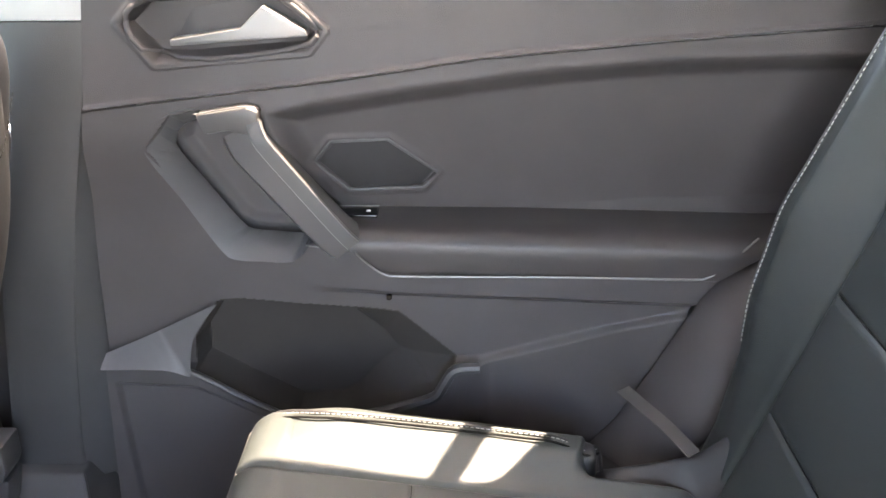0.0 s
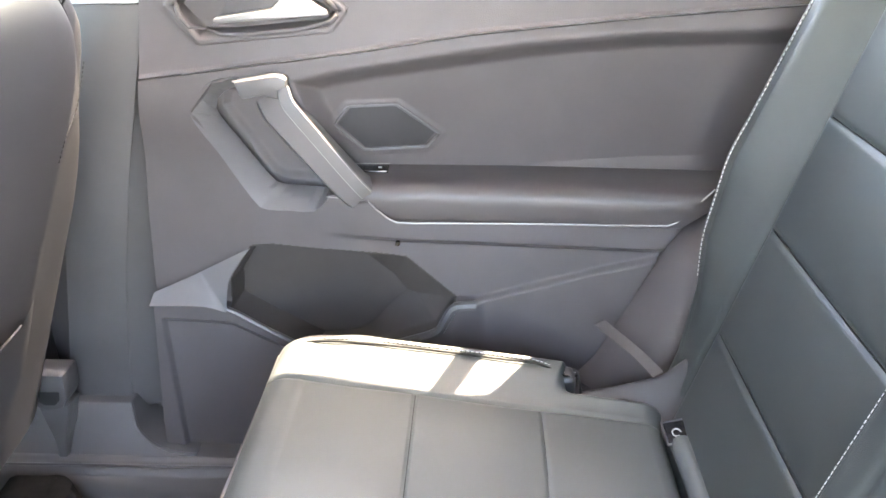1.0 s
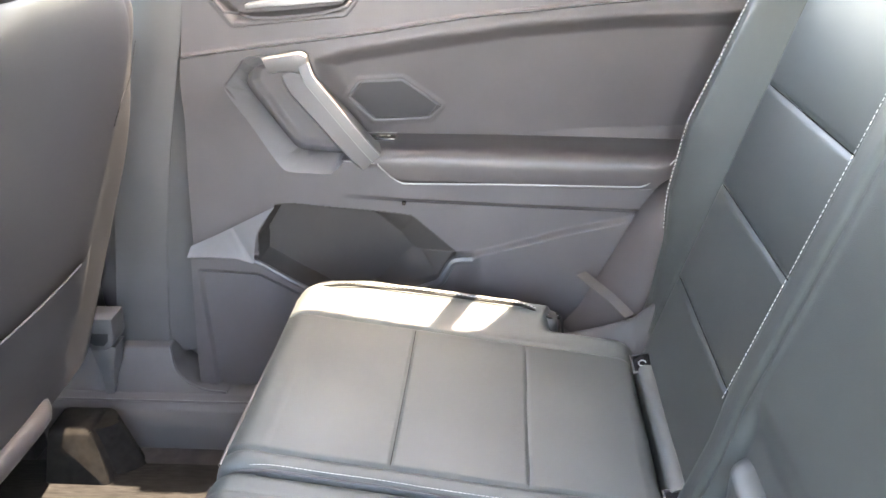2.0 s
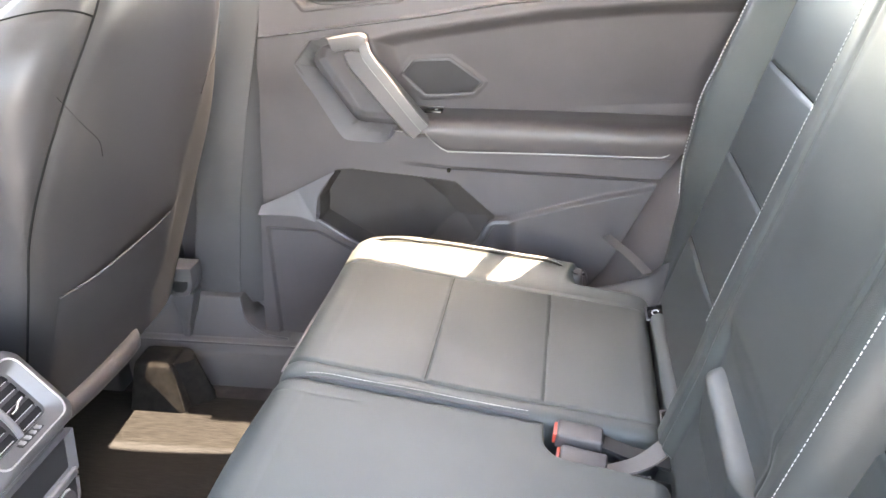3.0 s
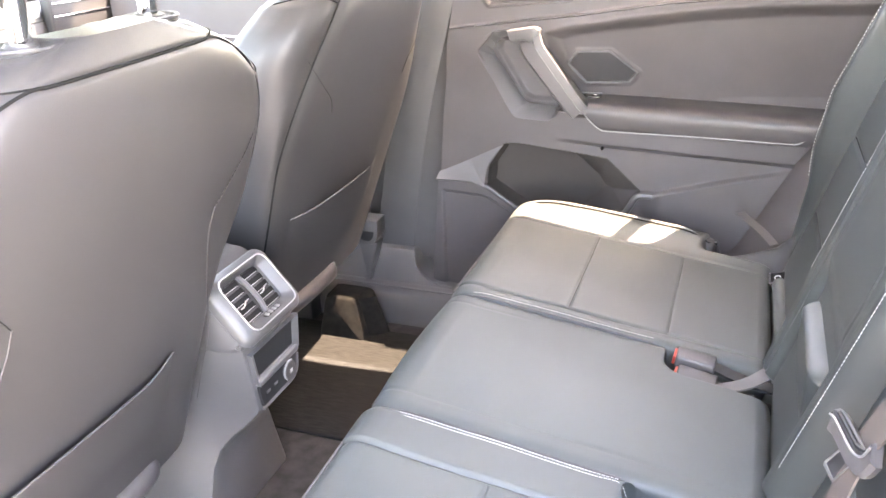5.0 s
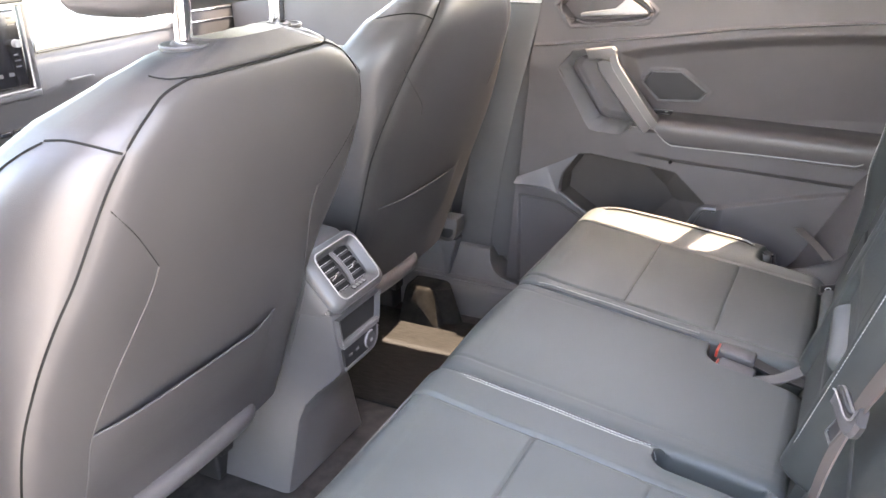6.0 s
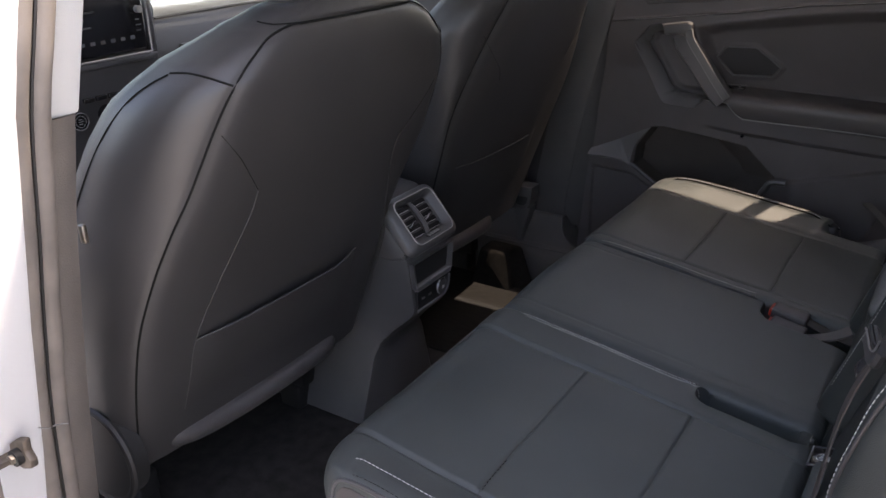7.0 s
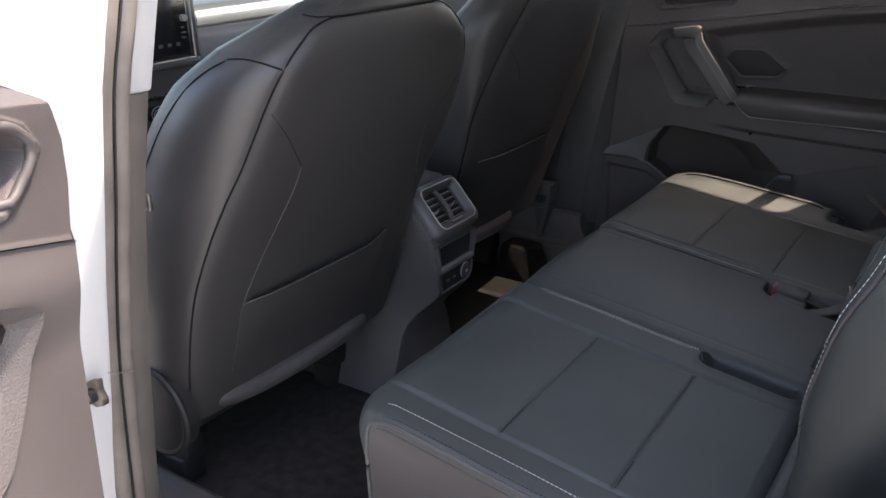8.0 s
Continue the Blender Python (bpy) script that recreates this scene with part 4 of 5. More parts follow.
h = 0.047 - 0.316 * np.maximum(0.885 - Z, 0) - 0.045 * (1 - np.sqrt(np.clip(1 - np.clip((Z - 0.882) / 0.0185, 0, 1) ** 2, 0, 1))) - 0.05 * (1 - np.sqrt(np.clip(1 - rim ** 2, 0, 1)))
P = np.stack([back_x(Z) + BN.x * h, Y, Z + BN.z * h], -1)
me = grid_mesh("lower_roll", P)
me.flip_normals()
finish("lower_roll", me, LEATHER_SHADE, mid_back, "padded roll at the foot of the middle backrest")
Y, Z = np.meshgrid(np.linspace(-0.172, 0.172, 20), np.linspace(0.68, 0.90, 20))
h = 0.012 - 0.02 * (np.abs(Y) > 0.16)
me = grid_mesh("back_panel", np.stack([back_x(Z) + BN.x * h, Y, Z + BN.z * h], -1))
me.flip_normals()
finish("back_panel", me, LEATHER_SHADE, mid_back)
wall("luggage_screen", box(0.93, 0.96, -0.60, 0.60, 0.60, 1.30, 0.01), CARPET, "dark lining behind the rear backrests", "trim")

# side piece between door, cushion and backrest
for s in (1,):
    wing = thing("seat_side_wing", (0.60, 0.62 * s, 0.66), "smooth dark leatherette side piece beside the bench", "seat trim")
    u, v = np.meshgrid(np.linspace(0, 1, 40), np.linspace(0, 1, 60))
    zz = 0.66 + 0.34 * v
    xd = np.interp(zz, *REAR) - 0.004 - 0.02 * sstep(0.93, 1.0, zz)
    P = np.stack([xd + (back_x(zz) + 0.060 - xd) * u, (0.690 - 0.080 * u - 0.034 * np.sin(np.pi * u ** 0.8)) * s, zz], -1)
    finish("wing_panel", grid_mesh("wing_panel", P), CARD_SOFT, wing)
    X, Yw = np.meshgrid(np.linspace(0.500, 0.690, 60), np.linspace(0.495, 0.685, 60))
    yr = np.interp(X, (0.52, 0.58, 0.63, 0.67), (0.585, 0.572, 0.555, 0.545))
    zr = np.interp(X, (0.50, 0.53, 0.58, 0.63, 0.66, 0.69), (0.690, 0.722, 0.742, 0.770, 0.805, 0.87))
    base = np.where(Yw > yr, 0.675 + 0.10 * sstep(0.60, 0.69, X), 0.715 + 0.09 * sstep(0.62, 0.69, X))
    Zw = base + (zr - base) * np.exp(-((Yw - yr) / 0.024) ** 2)
    finish("wing_foot", grid_mesh("wing_foot", np.stack([X, Yw * s, Zw], -1)), LEATHER_SIDE, wing)
gap = thing("seat_gap_strip", (0.633, -0.03, 0.70), "grey plastic strip behind the middle cushion", "seat trim")
part("strip", box(0.6275, 0.6390, -0.150, 0.088, 0.690, 0.7375, 0.002), BEZEL, gap)
strap = thing("seat_strap", (0.59, 0.60, 0.77), "short grey webbing strap beside the bench", "strap")
part("webbing", sweep(smooth_path([(0.558, 0.640, 0.800), (0.575, 0.617, 0.795), (0.600, 0.583, 0.788), (0.624, 0.550, 0.776)], 0.01), [(-0.010, -0.001), (0.010, -0.001), (0.010, 0.001), (-0.010, 0.001)]), WEB, strap)


# ---- small things on the bench ----
def anchor_tag(x, y, z):
    t = thing("anchor_tag", (x, y, z), "small black child-seat anchor tag with a pale ring", "tag", "anchor tags")
    m = pose(x, y, z, 0, -14, 0)
    part("plate", box(-0.013, 0.013, -0.019, 0.019, -0.003, 0.003, 0.002, m=m), GLOSS, t)
    part("loop", sweep([m @ Vector(p) for p in ((-0.014, -0.021, 0.002), (0.014, -0.021, 0.002), (0.014, 0.021, 0.002), (-0.014, 0.021, 0.002), (-0.014, -0.021, 0.002))], ring(0.0016, 6)), GREY, t, "grey stitched edge")
    part("ring_mark", sweep([m @ Vector((0.005 * math.cos(k), -0.004 + 0.007 * math.sin(k), 0.0036)) for k in np.linspace(0, 5.2, 16)], ring(0.0010, 5)), THREAD, t, "pale ring mark")


for y in (0.467, 0.190, -0.235, -0.515):
    anchor_tag(0.633, y, 0.748)
for s, y0, y1 in ((1, 0.205, 0.452), (-1, 0.252, 0.498)):
    r = thing("seat_gap_roll", (0.640, (y0 + y1) / 2 * s, 0.74), "black padded roll in the seat gap", "seat trim", "seat gap rolls")
    part("roll", tube(mirrored([(0.639, y0, 0.742), (0.639, y0 + 0.06, 0.745), (0.638, y1 - 0.06, 0.745), (0.637, y1, 0.742)], s), 0.014, n=16), LEATHER, r)


def buckle(x, y, z, turn):
    b = thing("belt_buckle", (x, y, z), "grey seat belt buckle with a red button", "buckle", "belt buckles")
    m = pose(x, y, z, 0, 8, turn)
    part("housing", box(0.004, 0.062, -0.0165, 0.0165, -0.012, 0.010, 0.004, m=m), HARD, b)
    part("button", box(0.0, 0.005, -0.013, 0.013, -0.008, 0.006, 0.0015, m=m), RED, b, "red release button")
    part("strap", sweep([m @ Vector(p) for p in ((0.058, 0, 0), (0.10, -0.004, -0.006), (0.15, -0.01, -0.004))], [(-0.012, -0.002), (0.012, -0.002), (0.012, 0.002), (-0.012, 0.002)]), BLACK, b)


buckle(0.482, 0.147, 0.752, -3)
buckle(0.486, 0.107, 0.745, -5)
t = thing("belt_tongue", (0.57, 0.09, 0.73), "chrome seat belt tongue on dark webbing", "belt tongue", "belt tongues")
part("tongue", box(0.575, 0.600, 0.074, 0.096, 0.733, 0.736, 0.001), CHROME, t, "chrome tongue")
part("webbing", sweep(smooth_path([(0.545, 0.095, 0.735), (0.59, 0.105, 0.748), (0.63, 0.135, 0.765), (0.655, 0.17, 0.775)], 0.01), [(-0.012, -0.0015), (0.012, -0.0015), (0.012, 0.0015), (-0.012, 0.0015)]), WEB, t)

belt = thing("seat_belt", (0.665, -0.26, 0.80), "brown-black seat belt hanging over the backrest", "seat belt")
bp = [(0.735, -0.400, 1.16), (0.712, -0.352, 1.085), (0.692, -0.306, 1.005), (0.680, -0.294, 0.965), (0.667, -0.300, 0.925), (0.653, -0.320, 0.872), (0.645, -0.345, 0.79), (0.642, -0.360, 0.745)]
part("webbing", sweep(smooth_path([(x - 0.004, y, z) for x, y, z in bp], 0.012), [(-0.024, -0.001), (0.024, -0.001), (0.024, 0.001), (-0.024, 0.001)], (-1, 0, 0.3)), WEB_DARK, belt)
bar = [(0.664, -0.232, 0.938), (0.666, -0.246, 0.944), (0.671, -0.272, 0.9455), (0.676, -0.300, 0.948), (0.681, -0.316, 0.955), (0.685, -0.324, 0.972)]
tg = part("belt_tongue", sweep(smooth_path([(x - 0.008, y, z - 0.004) for x, y, z in bar], 0.006), [(-0.011, -0.005), (0.011, -0.005), (0.013, 0.0), (0.010, 0.005), (-0.010, 0.005), (-0.013, 0.0)], (-1, 0, 0.3)), PILLAR, belt, "dark grey belt tongue head")
# the edge highlight is made as a thin bright tube
part("tongue_highlight", tube([(x - 0.014, y, z + 0.003) for x, y, z in bar], 0.0013, (1, 0, 0), n=6), SATIN, tg, "bright line for the highlight on the tongue")
part("slot", tube([(x - 0.010, y, z + 0.009) for x, y, z in bar[1:5]], 0.0024, (1, 0, 0), n=6), BLACK, tg)
loop_at = [(0.650, -0.258, 0.902), (0.660, -0.268, 0.928), (0.666, -0.300, 0.938), (0.655, -0.288, 0.906)]
part("tongue_plate", sweep(loop_at + loop_at[:1], [(-0.0022, -0.0012), (0.0022, -0.0012), (0.0022, 0.0012), (-0.0022, 0.0012)], (-1, 0, 0.3)), CHROME, tg, "chrome tongue plate")
bm = bmesh.new()
for off in (0.002, 0.004):
    bm.faces.new([bm.verts.new((x + off, y, z)) for x, y, z in loop_at])
part("plate_hole", bm, BLACK, tg)


# ---- front seats ----
LEAN_BACK = 0.352      # forward lean of the back per metre down


def seat_x(z):
    return 0.027 - LEAN_BACK * (1.294 - z)


# half-width of the back, half-width of its rear panel, and depth, by height
DRIVER = dict(
    width=((0.60, 0.66, 0.80, 0.90, 1.00, 1.10, 1.15, 1.20, 1.225, 1.25, 1.282, 1.302, 1.312), (0.285, 0.300, 0.318, 0.322, 0.314, 0.300, 0.292, 0.276, 0.258, 0.226, 0.166, 0.120, 0.06)),
    panel=((0.66, 0.708, 0.80, 0.889, 0.965, 1.045, 1.10, 1.15, 1.19, 1.23, 1.267, 1.289, 1.314), (0.275, 0.282, 0.294, 0.298, 0.291, 0.273, 0.254, 0.241, 0.229, 0.209, 0.167, 0.124, 0.055)),
    inner=((0.66, 0.80, 0.90, 0.98, 1.08, 1.16, 1.32), (0.80, 0.76, 0.76, 0.82, 0.95, 1.0, 1.0)),
    depth=((0.66, 0.9, 1.1, 1.15, 1.2, 1.25, 1.314), (0.18, 0.175, 0.165, 0.158, 0.145, 0.112, 0.04)), edge=0.45, lean=0.022)
PASSENGER = dict(
    width=((0.60, 0.68, 0.80, 0.92, 1.00, 1.08, 1.15, 1.19, 1.225, 1.255, 1.282, 1.302, 1.312), (0.230, 0.243, 0.253, 0.267, 0.279, 0.290, 0.291, 0.284, 0.264, 0.234, 0.190, 0.138, 0.07)),
    panel=((0.66, 0.80, 0.95, 1.033, 1.08, 1.125, 1.18, 1.22, 1.242, 1.271, 1.287, 1.314), (0.255, 0.260, 0.266, 0.262, 0.252, 0.234, 0.212, 0.192, 0.175, 0.151, 0.136, 0.07)),
    inner=((0.66, 1.32), (1.0, 1.0)),
    depth=((0.66, 0.9, 1.15, 1.25, 1.314), (0.18, 0.17, 0.145, 0.105, 0.045)), edge=1.0, lean=0.0)


def build_front_seat(dx, yc, form, label):
    root = thing("front_seat", (-0.40 + dx, yc, 0.445), label, "car seat", "front seats")
    # backrest: rings of points from the foot to the shoulders
    zs = list(np.linspace(0.66, 1.22, 36)) + list(np.linspace(1.23, 1.314, 40))

    def evenly(pts, n):
        p = np.array([(q.x, q.y) for q in smooth_path([(y, x, 0) for y, x in pts], 0.003)])
        run = np.concatenate([[0], np.cumsum(np.hypot(*np.diff(p, axis=0).T))])
        at = np.linspace(0, run[-1], n)
        return list(zip(np.interp(at, run, p[:, 0]), np.interp(at, run, p[:, 1])))

    @functools.lru_cache(maxsize=None)
    def half(z):
        """Half a cross-section: the rear panel, the seam (entry 24), the side and the front."""
        w = W = float(np.interp(z, *form["width"]))
        s0 = min(float(np.interp(z, *form["panel"])), 0.955 * w)
        thick = float(np.interp(z, *form["depth"]))
        back = 0.038 * max(0.0, (z - 1.19) / 0.124) ** 2.6 + 0.0025 * math.exp(-((z - 1.285) / 0.003) ** 2)
        k, d = thick / 0.17, W - s0
        e = form["edge"]
        rear = [(0, 0.010), (s0 * 0.35, 0.0092), (s0 * 0.68, 0.010 - 0.004 * e), (s0 * 0.88, 0.008 - 0.008 * e), (s0 * 0.955, 0.004 - 0.0105 * e), (s0 * 0.985, -0.0115 * e), (s0, -0.0155 * k * e - 0.002)]
        side = [(s0, -0.0155 * k * e - 0.002), (s0 + 0.10 * d, -0.0150 * k * e - 0.003), (s0 + 0.46 * d, -0.026 * k), (s0 + 0.80 * d, -0.052 * k), (s0 + 0.96 * d, -0.086 * k), (W, -0.118 * k), (W - 0.10 * d, -0.170 * k)]
        front = [(W - 0.10 * d, -0.170 * k), (W * 0.9, -0.20 * k), (W * 0.6, -0.18 * k), (0, -0.165 * k)]
        x0 = seat_x(z) - back - 0.010 + dx + form["lean"] * float(sstep(0.9, 1.2, z))
        return [(y, x + x0) for y, x in evenly(rear, 25) + evenly(side, 25)[1:] + evenly(front, 11)[1:]]

    def narrow(s, z):
        """The side towards the console is cut back lower down."""
        return float(np.interp(z, *form["inner"])) if s * yc < 0 else 1.0

    def around(s, k, z, up=0.0):
        """A place on the backrest's skin at entry k of its cross-section."""
        h = half(round(float(z), 4))
        y, x = np.interp(k, range(len(h)), [p[0] for p in h]), np.interp(k, range(len(h)), [p[1] for p in h])
        return (float(x) + up, yc + s * (float(y) * narrow(s, z) + up), float(z))

    bm, rings = bmesh.new(), []
    for z in zs:
        h = half(round(float(z), 4))
        kp, km = narrow(1, z), narrow(-1, z)
        rings.append([bm.verts.new((x, yc + y * kp, z)) for y, x in h] + [bm.verts.new((x, yc - y * km, z)) for y, x in h[-2:0:-1]])
    for r, q in zip(rings, rings[1:]):
        for k in range(len(r)):
            bm.faces.new((r[k], r[(k + 1) % len(r)], q[(k + 1) % len(r)], q[k]))
    bm.faces.new(rings[0][::-1]), bm.faces.new(rings[-1])
    back_ob = part("backrest", bm, LEATHER_SIDE, root)

    def skin(y, z, up=0.0015):
        """A place on the rear skin of the backrest, y from the seat's middle."""
        h = half(round(float(z), 4))[:25]
        return (float(np.interp(abs(y), [p[0] for p in h], [p[1] for p in h])) + up, yc + y, float(z))

    low = (0.70, 0.78, 0.86, 0.924, 0.994, 1.05, 1.10, 1.14, 1.179, 1.21, 1.24, 1.26, 1.275)
    loop = [around(-1, 24, z, 0.0003) for z in low] + [skin(y, 1.285, 0.0014) for y in np.linspace(-0.133, 0.133, 23) * (0.90 if yc < 0 else 1.0)] + [around(1, 24, z, 0.0003) for z in low[::-1]]
    part("seam", tube(loop, 0.0016, (1, 0, 0.2), n=6), THREAD_DARK, back_ob, "dark piped seam")
    for s in (1, -1):
        inner = [skin(s * k, z, 0.0009) for k, z in (((0.226, 1.174), (0.198, 1.140), (0.172, 1.106), (0.152, 1.080), (0.157, 1.038), (0.189, 0.944), (0.213, 0.866), (0.214, 0.80), (0.216, 0.74)) if yc < 0 else ((0.238, 1.174), (0.200, 1.130), (0.165, 1.098), (0.152, 1.070), (0.158, 1.03), (0.190, 0.94), (0.214, 0.872), (0.222, 0.80), (0.224, 0.74)))]
        part("stitching", stitches(inner[:4], 0.0007, up=(1, 0, 0)), THREAD_DARK, back_ob)
        if yc < 0:
            part("seam", tube(inner[3:], 0.0010, (1, 0, 0), n=6), LEATHER_SIDE, back_ob)
            part("seam", tube([around(s, k, z, 0.0003) for k, z in ((41, 1.240), (43, 1.230), (44.5, 1.210), (45.5, 1.170), (46, 1.11), (46, 1.02), (46, 0.92), (46, 0.82))], 0.0014, (1, 0, 0), n=6), THREAD_DARK, back_ob, "dark piped seam")
        # seams across and along the shoulder
        part("seam", tube([around(s, k, (1.229 if yc < 0 else 1.252) + 0.014 * math.sin((k - 24) * 0.120), 0.0003) for k in np.linspace(24.2, 41 if yc < 0 else 47, 16)], 0.0013, (1, 0, 0), n=6), THREAD_DARK, back_ob, "dark piped seam")
        part("seam", tube([skin(s * (0.118 if yc < 0 else 0.131), 1.286, 0.001)] + [around(s, k, 1.2855 + 0.0004 * (k - 24), 0.0005) for k in (26, 29, 32, 35)], 0.0009, (1, 0, 0), n=6), THREAD_DARK, back_ob)
    # map pocket
    u, v = np.meshgrid(np.linspace(-0.214, 0.128, 50), np.linspace(0, 1, 30))
    zt = 0.869 + (0.026 if yc > 0 else 0.0) + 0.010 * sstep(0.09, 0.128, u)
    Zp = 0.725 + (zt - 0.725) * v
    base = np.array([[skin(a, z, 0.0)[0] for a, z in zip(ra, rz)] for ra, rz in zip(u, Zp)])
    lift = 0.002 + 0.010 * sstep(0.2, 1.0, v) * np.clip(1 - ((u + 0.043) / 0.172) ** 4, 0, 1)
    me = grid_mesh("map_pocket", np.stack([base + lift, yc + u, Zp], -1))
    finish("map_pocket", me, LEATHER_SIDE, root, "flat leatherette map pocket")
    top = [(float(base[-1, k] + lift[-1, k]) + 0.001, yc + float(u[-1, k]), float(Zp[-1, k])) for k in range(0, 50, 7)]
    part("pocket_lip", tube(top[:-1] if yc > 0 else top, 0.0016, (1, 0, 0)), GREY, root, "paler rolled pocket edge")
    # plastic roll at the foot of the back
    foot = [(-0.215 + dx, yc - 0.235, 0.690), (-0.198 + dx, yc - 0.20, 0.680), (-0.190 + dx, yc - 0.12, 0.675), (-0.188 + dx, yc, 0.674), (-0.192 + dx, yc + (0.105 if yc < 0 else 0.025), 0.676), (-0.205 + dx, yc + (0.125 if yc < 0 else 0.042), 0.680)]
    part("foot_cover", tube(foot, 0.0185, n=14), HARD, root, "charcoal plastic cover at the foot of the back")
    # cushion, frame, rails, side covers
    part("seat_cushion", box(-0.80 + dx, -0.33 + dx, yc - 0.25, yc + 0.25, 0.60, 0.735, 0.045), LEATHER, root)
    part("cushion_frame", box(-0.78 + dx, -0.335 + dx, yc - 0.235, yc + 0.235, 0.545, 0.640, 0.01), BLACK, root)
    for s in (1, -1):
        part("rail", box(-0.78 + dx, -0.325 + dx, yc + s * 0.20 - 0.02, yc + s * 0.20 + 0.02, 0.500, 0.545, 0.004), BLACK, root)
        part("rail_foot", box(-0.39 + dx, -0.335 + dx, yc + s * 0.20 - 0.025, yc + s * 0.20 + 0.025, 0.445, 0.502, 0.006), BLACK, root)
        if yc * s < 0 or yc > 0:
            continue
        hy = yc + s * 0.316
        cover = part("hinge_cover", cylinder((-0.250 + dx, hy - s * 0.03, 0.690), (-0.250 + dx, hy, 0.690), 0.074, n=36), BLACK, root, "round dark hinge cover")
        circle = [(-0.250 + dx + 0.074 * math.cos(a), hy - s * 0.004, 0.690 + 0.074 * math.sin(a)) for a in np.linspace(0, 2 * math.pi, 48)]
        part("cover_rim", sweep(circle, ring(0.0065, 8), (0, 1, 0), closed_ends=False), BLACK, cover, "rounded dark rim")
    # headrest on two posts
    for y in (-0.0745, 0.0875):
        cx = -0.025 + dx
        post = part("headrest_post", cylinder((cx - 0.004, yc + y, 1.285), (cx + 0.004, yc + y, 1.38), 0.0098), CHROME, root, "chrome headrest post")
        part("collar", cylinder((cx - 0.001, yc + y, 1.296), (cx, yc + y, 1.3095), 0.0285, 0.0265, n=32), BLACK, post, "dark plastic collar")
        part("collar_ring", cylinder((cx, yc + y, 1.309), (cx + 0.0005, yc + y, 1.3125), 0.0165, 0.0135, n=28), HARD, post)
        part("collar_rim", sweep([(cx + 0.0265 * math.cos(a), yc + y + 0.0265 * math.sin(a), 1.3092) for a in np.linspace(0, 2 * math.pi, 36)], ring(0.0016, 6), closed_ends=False), GREY, post, "glossy collar rim")
    part("headrest_catch", box(-0.058 + dx, -0.044 + dx, yc + 0.026, yc + 0.050, 1.300, 1.310, 0.002), GREY, root, "grey headrest catch")
    hb = box(-0.150 + dx, -0.018 + dx, yc - 0.130, yc + 0.130, 1.338, 1.54, 0.03)
    for v in hb.verts:
        v.co.x += 0.25 * (v.co.z - 1.330) - 0.022 * (abs(v.co.y - yc) / 0.135) ** 2
    hr = part("headrest", hb, LEATHER_SIDE, root)
    part("stitching", stitches([(-0.016 + dx - 0.022 * (y / 0.135) ** 2, yc + y, 1.366) for y in np.linspace(-0.115, 0.115, 9)], up=(1, 0, 0)), THREAD, hr, "pale thread stitches")
    return root


build_front_seat(0.0, -0.365, DRIVER, "black leather driver's seat with chrome headrest posts")
build_front_seat(-0.055, 0.386, PASSENGER, "black leather passenger seat with chrome headrest posts")

# seat side lever on the driver's side, belt anchor by the far pillar
anchor = thing("belt_anchor", (-0.27, 0.66, 0.52), "grey plastic belt anchor cover by the pillar", "belt anchor")
part("cover", prism([(-0.299, 0.697), (-0.236, 0.697), (-0.239, 0.655), (-0.248, 0.638), (-0.262, 0.632), (-0.278, 0.632), (-0.290, 0.638), (-0.299, 0.655)], 0.642, 0.690, 0.004), PILLAR, anchor)
# not hollow; a flat black piece stands for the shade in the recess
part("socket", prism([(-0.288, 0.668), (-0.247, 0.668), (-0.250, 0.652), (-0.259, 0.643), (-0.276, 0.643), (-0.286, 0.652)], 0.6405, 0.660, 0.002), BLACK, anchor, "flat black piece for the shade in the rounded recess")
part("stalk", prism([(-0.294, 0.636), (-0.243, 0.636), (-0.262, 0.57), (-0.268, 0.52), (-0.284, 0.52), (-0.282, 0.57)], 0.650, 0.690, 0.004), PILLAR, anchor)
buck = thing("pillar_clip", (-0.145, -0.695, 1.07), "small steel clip beside the pillar", "clip")
part("clip", box(-0.150, -0.141, -0.699, -0.692, 1.050, 1.074, 0.002), STEEL, buck)

# ---- centre console with rear vents ----
console = thing("centre_console", (-0.30, -0.042, 0.445), "grey plastic centre console with rear air vents", "console")
YC = -0.042


def rounded(a, b, r, n=5):
    """A rectangle of half-sides a, b with rounded corners."""
    out = []
    for ca, cb, t0 in ((a - r, b - r, 0), (-a + r, b - r, 90), (-a + r, -b + r, 180), (a - r, -b + r, 270)):
        out += [(ca + r * math.cos(radians(t0 + 90 * k / n)), cb + r * math.sin(radians(t0 + 90 * k / n))) for k in range(n + 1)]
    return out


def on_face(bm, m):
    bmesh.ops.transform(bm, matrix=m, verts=bm.verts)
    return bm


def loft(loops, cap=False):
    """Faces between closed loops of equally many points."""
    bm = bmesh.new()
    vs = [[bm.verts.new(p) for p in lp] for lp in loops]
    n = len(vs[0])
    for a, b in zip(vs, vs[1:]):
        for k in range(n):
            bm.faces.new((a[k], a[(k + 1) % n], b[(k + 1) % n], b[k]))
    if cap:
        bm.faces.new(vs[0][::-1]), bm.faces.new(vs[-1])
    return bm


head = [(-0.62, 0.80), (-0.62, 0.905), (-0.22, 0.909), (-0.182, 0.906), (-0.160, 0.893), (-0.104, 0.826), (-0.099, 0.818), (-0.103, 0.808), (-0.13, 0.802)]
part("head", prism(head, YC - 0.0785, YC + 0.0785, 0.009), GREY, console, "grey console head round the vents")
